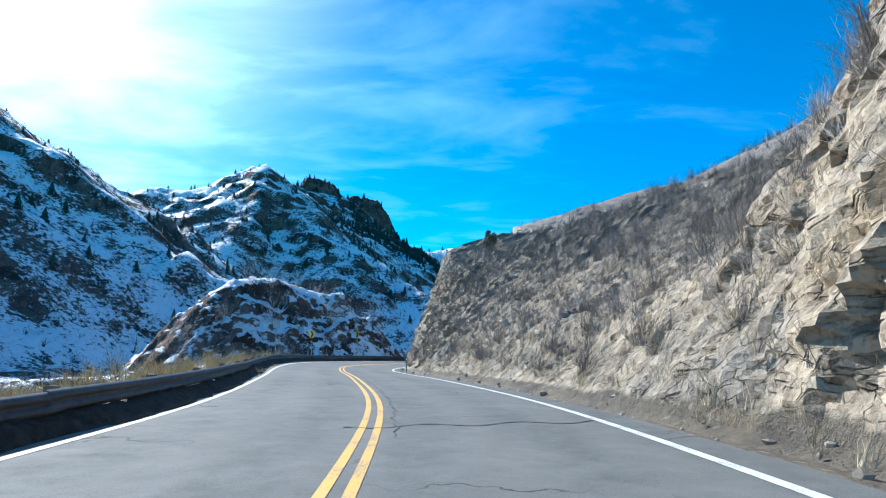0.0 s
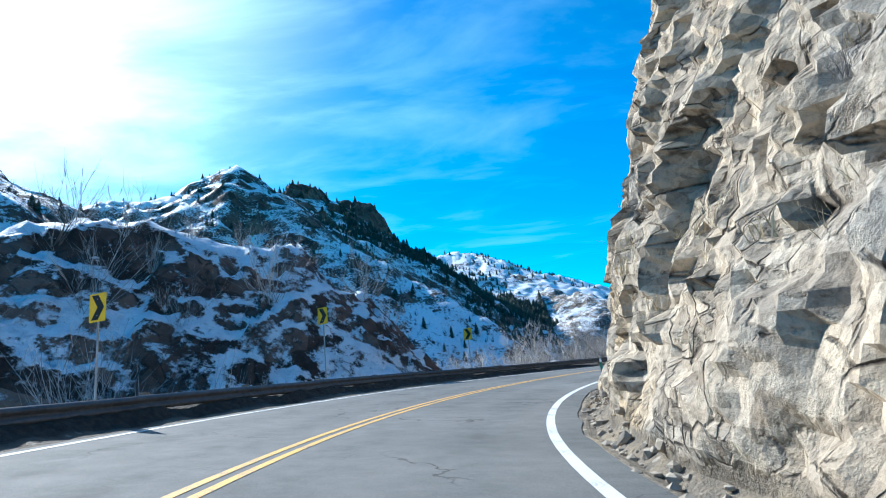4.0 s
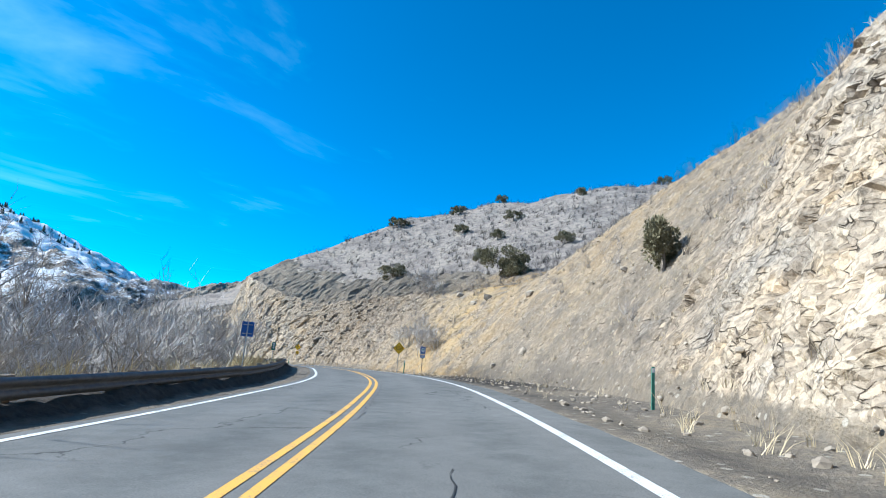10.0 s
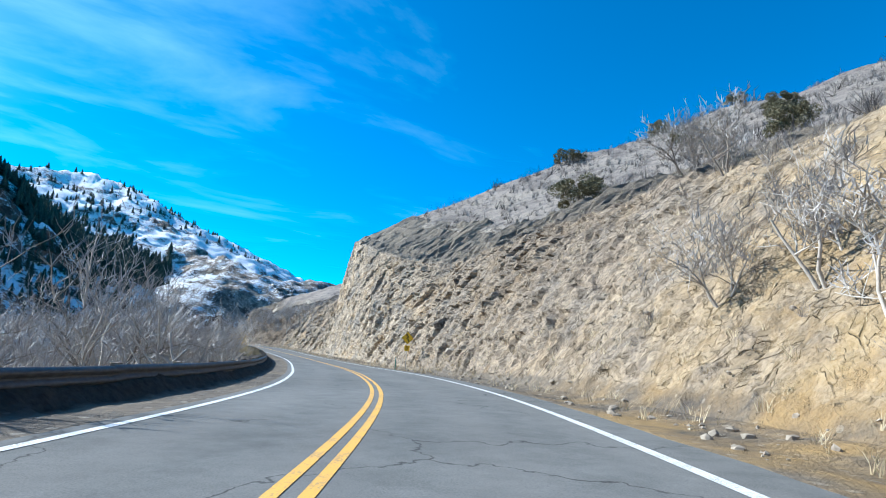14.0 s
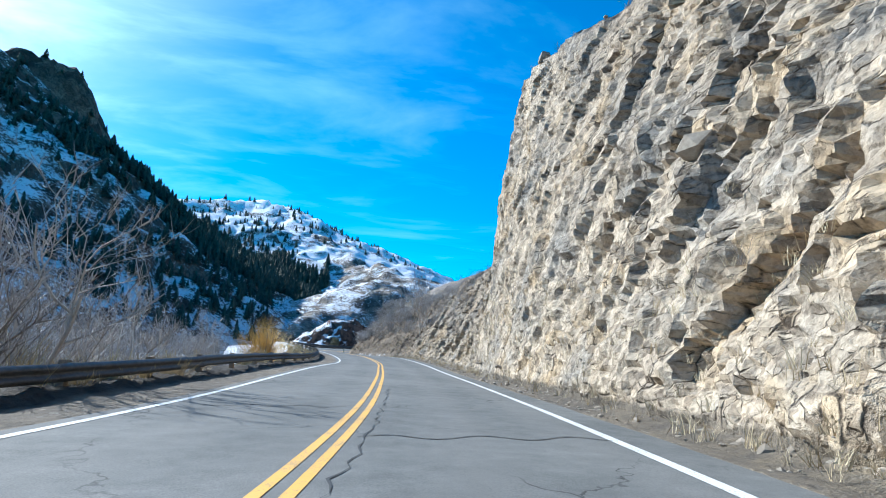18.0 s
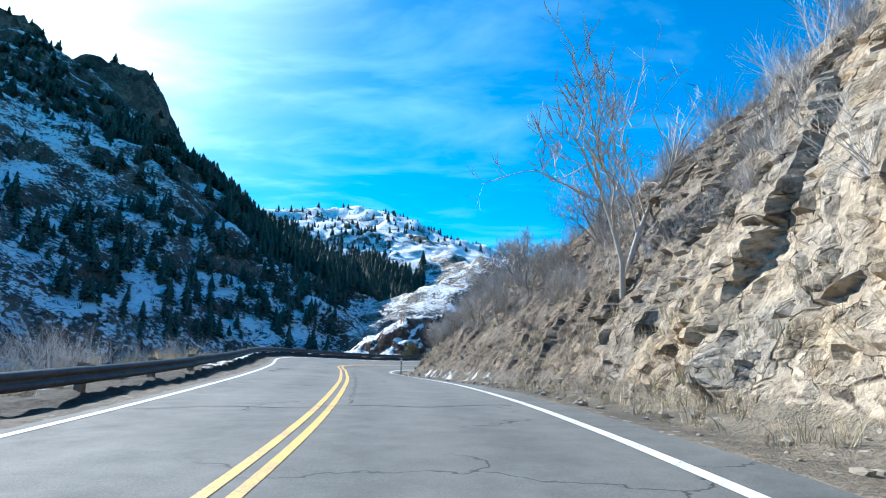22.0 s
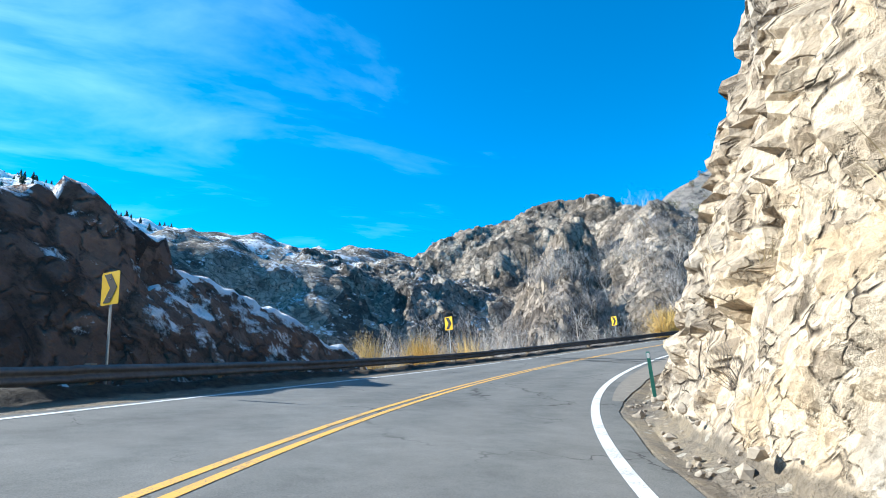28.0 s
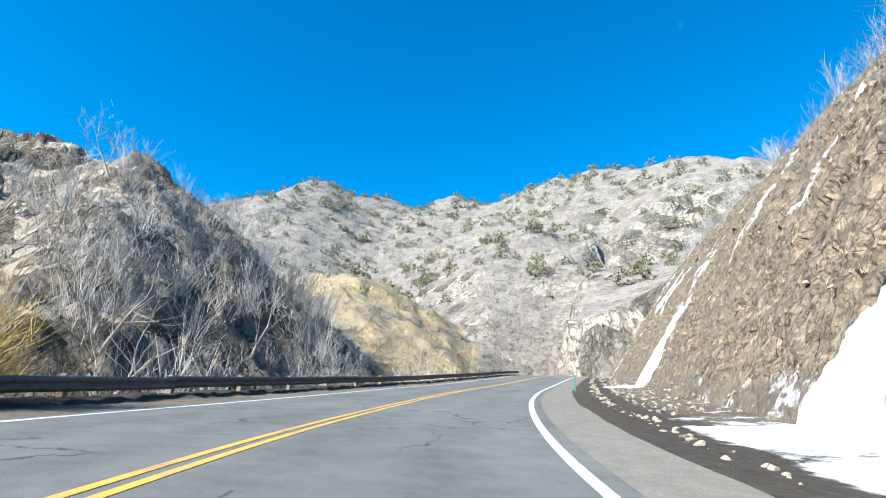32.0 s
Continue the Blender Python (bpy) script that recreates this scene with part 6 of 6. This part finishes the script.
TREES = {}
TREE_KINDS = {"cottonwood": (3, 8.0, 1, 0.75), "alder": (5, 5.5, 3, 0.85), "birch": (11, 6.5, 2, 0.7), "scrub_oak": (17, 3.6, 4, 0.95), "old_cottonwood": (23, 6.5, 2, 1.05)}


def tree(kind, p, size=1.0, turn=0.0, pale=False, label=""):
    key = (kind, pale)
    if key not in TREES:
        seed, h, stems, spread = TREE_KINDS[kind]
        wood, limb, twig = bare_tree(seed, h, stems, spread)
        bark = M_PALEBARK if pale else M_BARK
        TREES[key] = [mesh_arrays(bpy.data.meshes.new(nm), np.array(a[0]), np.array(a[1]), m, None, sm)
                      for nm, a, m, sm in (("trunk", wood, bark, True), ("branchwork", limb, bark, True), ("crown", twig, M_TWIG, False))]
    t = thing("bare_tree", pose(p[0], p[1], p[2], 0, 0, turn) @ Matrix.Diagonal((size, size, size, 1)),
              label or ("pale leafless creekside tree with fine twigs" if pale else "grey leafless creekside tree with fine twigs"), "tree", "bare trees")
    for me in TREES[key]:
        part(me.name.split(".")[0], me, None, t)
    return t


rt = random.Random(77)


def creek_trees(s_lo, s_hi, count, n_lo, n_hi, kinds, size=1.0):
    for i in range(count):
        s = s_lo + (s_hi - s_lo) * (i + rt.uniform(.1, .9)) / count
        n = -rt.uniform(n_lo, n_hi)
        p = on_road(s, n)
        z = float(sheet_z(np.array([[p[0], p[1]]]))[0]) - 0.1 if n < -13.5 else ground_at(s, n).z
        tree(rt.choice(kinds), (p[0], p[1], z), size * rt.uniform(0.75, 1.2), rt.uniform(0, 360), rt.random() < 0.55)


creek_trees(88, 135, 26, 9, 24, ["old_cottonwood", "alder", "birch"], 1.35)
creek_trees(100, 152, 15, 7.6, 12, ["old_cottonwood", "alder"], 1.15)
creek_trees(148, 205, 20, 7.5, 12.5, ["old_cottonwood", "old_cottonwood", "birch"], 1.15)
creek_trees(214, 246, 14, 8.5, 13, ["alder", "birch"], 1.0)
creek_trees(120, 205, 44, 12.5, 32, ["old_cottonwood", "cottonwood", "alder", "birch"], 1.5)
creek_trees(200, 250, 24, 9, 26, ["alder", "birch"], 1.2)
creek_trees(250, 330, 16, 13, 34, ["alder", "scrub_oak"], 1.1)
creek_trees(376, 445, 30, 11, 26, ["birch", "alder", "birch", "cottonwood"], 0.85)
creek_trees(385, 450, 18, 22, 42, ["birch", "alder", "cottonwood"], 1.0)
for s_, n_, k_, z_ in ((287.0, 8.6, "birch", 1.35), (298, 9.5, "scrub_oak", 1.15), (302, 10.5, "scrub_oak", 1.2), (293, 11, "scrub_oak", 1.1), (309, 12, "scrub_oak", 1.2), (314, 11.5, "scrub_oak", 1.2), (320, 10.5, "scrub_oak", 1.1),
                       (76, 9.0, "scrub_oak", 1.0), (92, 12.0, "birch", 0.75), (94, 12.8, "scrub_oak", 1.0), (312.5, 6.9, "scrub_oak", 0.65), (316, 7.2, "scrub_oak", 0.7), (309, 7.6, "scrub_oak", 0.7), (304, 8.2, "scrub_oak", 0.8), (319, 7.4, "scrub_oak", 0.65), (300, 8.4, "scrub_oak", 0.8), (391, 13.2, "scrub_oak", 1.3), (394, 15.0, "scrub_oak", 1.4), (397, 16.0, "scrub_oak", 1.3), (388, 12.8, "scrub_oak", 1.1), (365, 11.5, "scrub_oak", 1.3), (369, 12, "scrub_oak", 1.3), (372, 12.5, "scrub_oak", 1.2), (361, 10.5, "scrub_oak", 1.1), (185, 14.5, "scrub_oak", 1.3), (189, 15.5, "scrub_oak", 1.2)):
    q_ = ground_at(s_, n_)
    tree(k_, (q_.x, q_.y, q_.z - 0.1), z_, s_ * 31 % 360, k_ == "birch", "leafless scrub oak on the roadside slope" if k_ == "scrub_oak" else "pale leafless roadside tree with spreading limbs")
for s_, n_, z_ in ((173.5, 8.8, 1.15), (176, 9.8, 1.2), (171, 9.6, 0.95), (178.5, 9.0, 0.9)):
    q_ = ground_at(s_, n_)
    tree("scrub_oak", (q_.x, q_.y, q_.z - 0.1), z_, s_ * 57 % 360, True, "pale leafless shrub with dense twigs beside the road sign")

# thickets along the creek
pc = []
for lo, hi, cnt, a, b in ((60, 100, 50, 11, 30), (90, 260, 420, 11, 42), (250, 335, 170, 12, 46), (370, 396, 80, 10, 34), (396, 450, 130, 9, 48)):
    ss, nn_ = RNG.uniform(lo, hi, cnt), -RNG.uniform(a, b, cnt)
    q = on_road(ss, nn_)
    q[:, 2] = np.where(nn_ < -13.5, sheet_z(q[:, :2]), q[:, 2] + np.interp(-nn_, [4.3, 6.8, 9.2, 12.6, 14], [0, -.2, -1.7, -3.4, -4.2]))
    pc.append(q)
pc = np.concatenate(pc)
THICK = [twig_bush(120 + i, 32, 0.0045, 0.75, 5) for i in range(4)]
scatter("creek_thicket", THICK, pc, RNG.uniform(2.2, 5.4, len(pc)), M_TWIG, "pale leafless willow thicket along the creek", "thicket", 41, (0.9, 1.3), 0.08)

# rabbitbrush and dry weeds behind the rail
ss = np.concatenate([RNG.uniform(-20, 50, 230), RNG.uniform(120, 175, 60), RNG.uniform(225, 300, 120)])
nn_ = -RNG.uniform(5.5, 7.6, len(ss))
q = on_road(ss, nn_, -0.1)
scatter("rabbitbrush", [twig_bush(140 + i, 46, 0.014, 0.8, 2) for i in range(3)], q, RNG.uniform(0.45, 1.1, len(ss)), M_RABBIT, "straw-coloured dry rabbitbrush behind the guardrail", "brush", 43)


def golden_willow(p, w, h, seed):
    t = thing("golden_willow", pose(*p, 0, 0, seed * 40) @ Matrix.Diagonal((w, w, h, 1)), "golden leafless willow with dense upright twigs", "willow", "golden willows")
    v, f = twig_bush(150 + seed, 460, 0.005, 0.75, 4)
    part("crown", mesh_arrays(bpy.data.meshes.new("crown"), v, f, M_WILLOW), None, t)
    wood = ([], [])
    for i in range(5):
        a = 1.2566 * i
        tube(*wood, [Vector((.03 * math.cos(a), .03 * math.sin(a), -.05)), Vector((.12 * math.cos(a), .12 * math.sin(a), .3)), Vector((.2 * math.cos(a), .2 * math.sin(a), .6))], [.025, .018, .008], 5)
    part("trunk", mesh_arrays(bpy.data.meshes.new("trunk"), np.array(wood[0]), np.array(wood[1]), M_BARK), None, t)


for k_, (x_, y_, w_, h_) in enumerate(((132.4, 343.6, 3.6, 3.9), (134.2, 344.6, 2.8, 3.6), (102.6, 347.5, 3.2, 5.6), (105.0, 344.2, 3.4, 5.4), (107.6, 346.8, 3.4, 5.8), (104.0, 341.6, 2.6, 4.2), (110.0, 345.2, 3.0, 5.0), (72, 226, 2.5, 3))):
    golden_willow((x_, y_, surface_z(x_, y_) - 0.1), w_, h_, k_)


# ---- stones ----
def stone_mesh(seed):
    rng = random.Random(seed)
    bm = bmesh.new()
    bmesh.ops.create_icosphere(bm, subdivisions=1, radius=0.5)
    ax = [Vector((rng.gauss(0, 1), rng.gauss(0, 1), rng.gauss(0, 1))).normalized() for _ in range(9)]
    cut = [rng.uniform(0.26, 0.44) for _ in ax]
    for vv in bm.verts:
        for a, c in zip(ax, cut):
            d = vv.co.dot(a)
            if d > c:
                vv.co -= a * (d - c)
    return bm


STONES = [to_mesh("stone", stone_mesh(i), M_STONE) for i in range(8)]


def stone_template(i):
    me = STONES[i]
    v = np.array([tuple(x.co) for x in me.vertices])
    f = np.array([tuple(p.vertices) for p in me.polygons])
    return v, f


w_rub = _span * ((_up < 0.035) & (BANK_N > pavement_right(BANK_S)[:, None] + 0.15)) * np.interp(_sv, [-30, 40, 46, 92, 100, 200, 320, 330, 360, 480], [.4, .5, 2.2, 2.2, .6, .6, .6, 1.4, 1, 1]) * (BANK_SNOW < 0.4)
scatter("rubble", [stone_template(i) for i in range(8)], bank_points(4200, w_rub, 9), 0.05 + 0.24 * RNG.uniform(0, 1, 4200) ** 2.2, M_STONE, "loose broken stones at the foot of the rock", "rubble", 51, (0.5, 1.0), 0.2)
w_slope = _span * (_up > 0.05) * (_up < 1.8) * (1.15 - BANK_ROCK)
scatter("slope_stones", [stone_template(i) for i in range(8)], bank_points(1500, w_slope, 10), RNG.uniform(0.06, 0.32, 1500), M_STONE, "scattered stones on the soil slopes", "stones", 52, (0.5, 1.0), 0.2)

rb = random.Random(5)
for s_, n_, d_ in ((203.5, 7.4, .75), (204.6, 7.6, .55), (170, 14.5, .9), (172.5, 14.0, .7), (160.5, 14.2, .8), (156, 9.6, .5), (245, 8.0, .7), (248, 7.6, .6), (152.5, 10.4, .6), (301.5, 6.6, .22),
                   (64.5, 6.2, .6), (67, 6.0, .45), (115, 9.4, .6), (230, 7.4, .8), (333, 6.0, .45), (263, 7.6, .55), (394, 8.4, .7), (178, 15, .8), (146, 13.6, .55), (20, 8.6, .6), (28, 8.2, .7)):
    q_ = ground_at(s_, n_)
    b_ = new("boulder", STONES[rb.randrange(8)])
    b_.matrix_basis = pose(q_.x, q_.y, q_.z + d_ * 0.12, rb.uniform(-20, 20), rb.uniform(-20, 20), rb.uniform(0, 360)) @ Matrix.Diagonal((d_ * 1.5, d_ * 1.1, d_, 1))
    tagged(b_, "angular tan boulder at the foot of the bank", "boulder", "boulders by the road")

# ---- road repairs ----
def tar_band(s0, n0, s1, n1, w):
    """A ragged sealed crack across the lanes."""
    m = 24
    v, f = [], []
    for i in range(m + 1):
        u = i / m
        s, n = s0 + (s1 - s0) * u + 0.18 * math.sin(u * 17 + s0), n0 + (n1 - n0) * u
        ww = w * (0.7 + 0.5 * math.sin(u * 29 + s0 * 3) ** 2)
        v += [tuple(on_road(s - ww / 2, n, 0.008)), tuple(on_road(s + ww / 2, n, 0.008))]
        if i:
            a = 2 * i - 2
            f += [(a, a + 1, a + 3), (a, a + 3, a + 2)]
    part("tar_patch", mesh_arrays(bpy.data.meshes.new("tar_patch"), np.array(v), np.array(f), M_TAR), None, road, "black tar crack seal")


tar_band(375.5, -4.2, 371.6, 4.6, 0.42)
tar_band(373.0, -1.6, 370.4, 4.6, 0.30)
tar_band(372.0, 0.5, 369.0, 4.5, 0.16)
for s_, a_, b_, w_ in ((9, -0.4, 4.0, .06), (22, -3.4, 1.2, .05), (41, 0.5, 3.9, .05), (93, -3.5, -0.8, .07), (122, 0.8, 3.8, .05), (150, 0.4, 4.0, .05), (187, -3.5, 0.2, .05), (226, 0.3, 3.9, .05), (229, -2.8, -0.3, .05),
                       (268, 0.2, 4.0, .06), (281, -3.0, 3.6, .05), (341, 0.3, 4.0, .06), (364, -3.4, -0.2, .07)):
    tar_band(s_, a_, s_ + 0.8, b_, w_)


def seam(s0, s1, n, w):
    """A broken crack running along the lane."""
    m = int((s1 - s0) / 0.25)
    v, f = [], []
    for i in range(m + 1):
        st = s0 + (s1 - s0) * i / m
        nn = n + 0.03 * math.sin(st * 2.3) + 0.035 * math.sin(st * 7.1 + 1.0) + 0.02 * math.sin(st * 17.0)
        ww = 0.6 * w * max(0.12, 0.55 + 0.6 * math.sin(st * 1.31 + n * 3) * math.sin(st * 5.7))
        v += [tuple(on_road(st, nn - ww / 2, 0.008)), tuple(on_road(st, nn + ww / 2, 0.008))]
        if i:
            a = 2 * i - 2
            f += [(a, a + 1, a + 3), (a, a + 3, a + 2)]
    part("crack", mesh_arrays(bpy.data.meshes.new("crack"), np.array(v), np.array(f), M_TAR), None, road, "open crack along the lane")


for s_, e_, n_, w_ in ((8, 30, 0.42, .05), (99, 124, 1.75, .05), (100, 116, 0.38, .045), (128, 150, 0.34, .035), (205, 236, 0.42, .06), (246, 266, 0.03, .05), (282, 300, 0.44, .06), (306, 322, 0.36, .05), (378, 394, 0.9, .04)):
    seam(s_, e_, n_, w_)
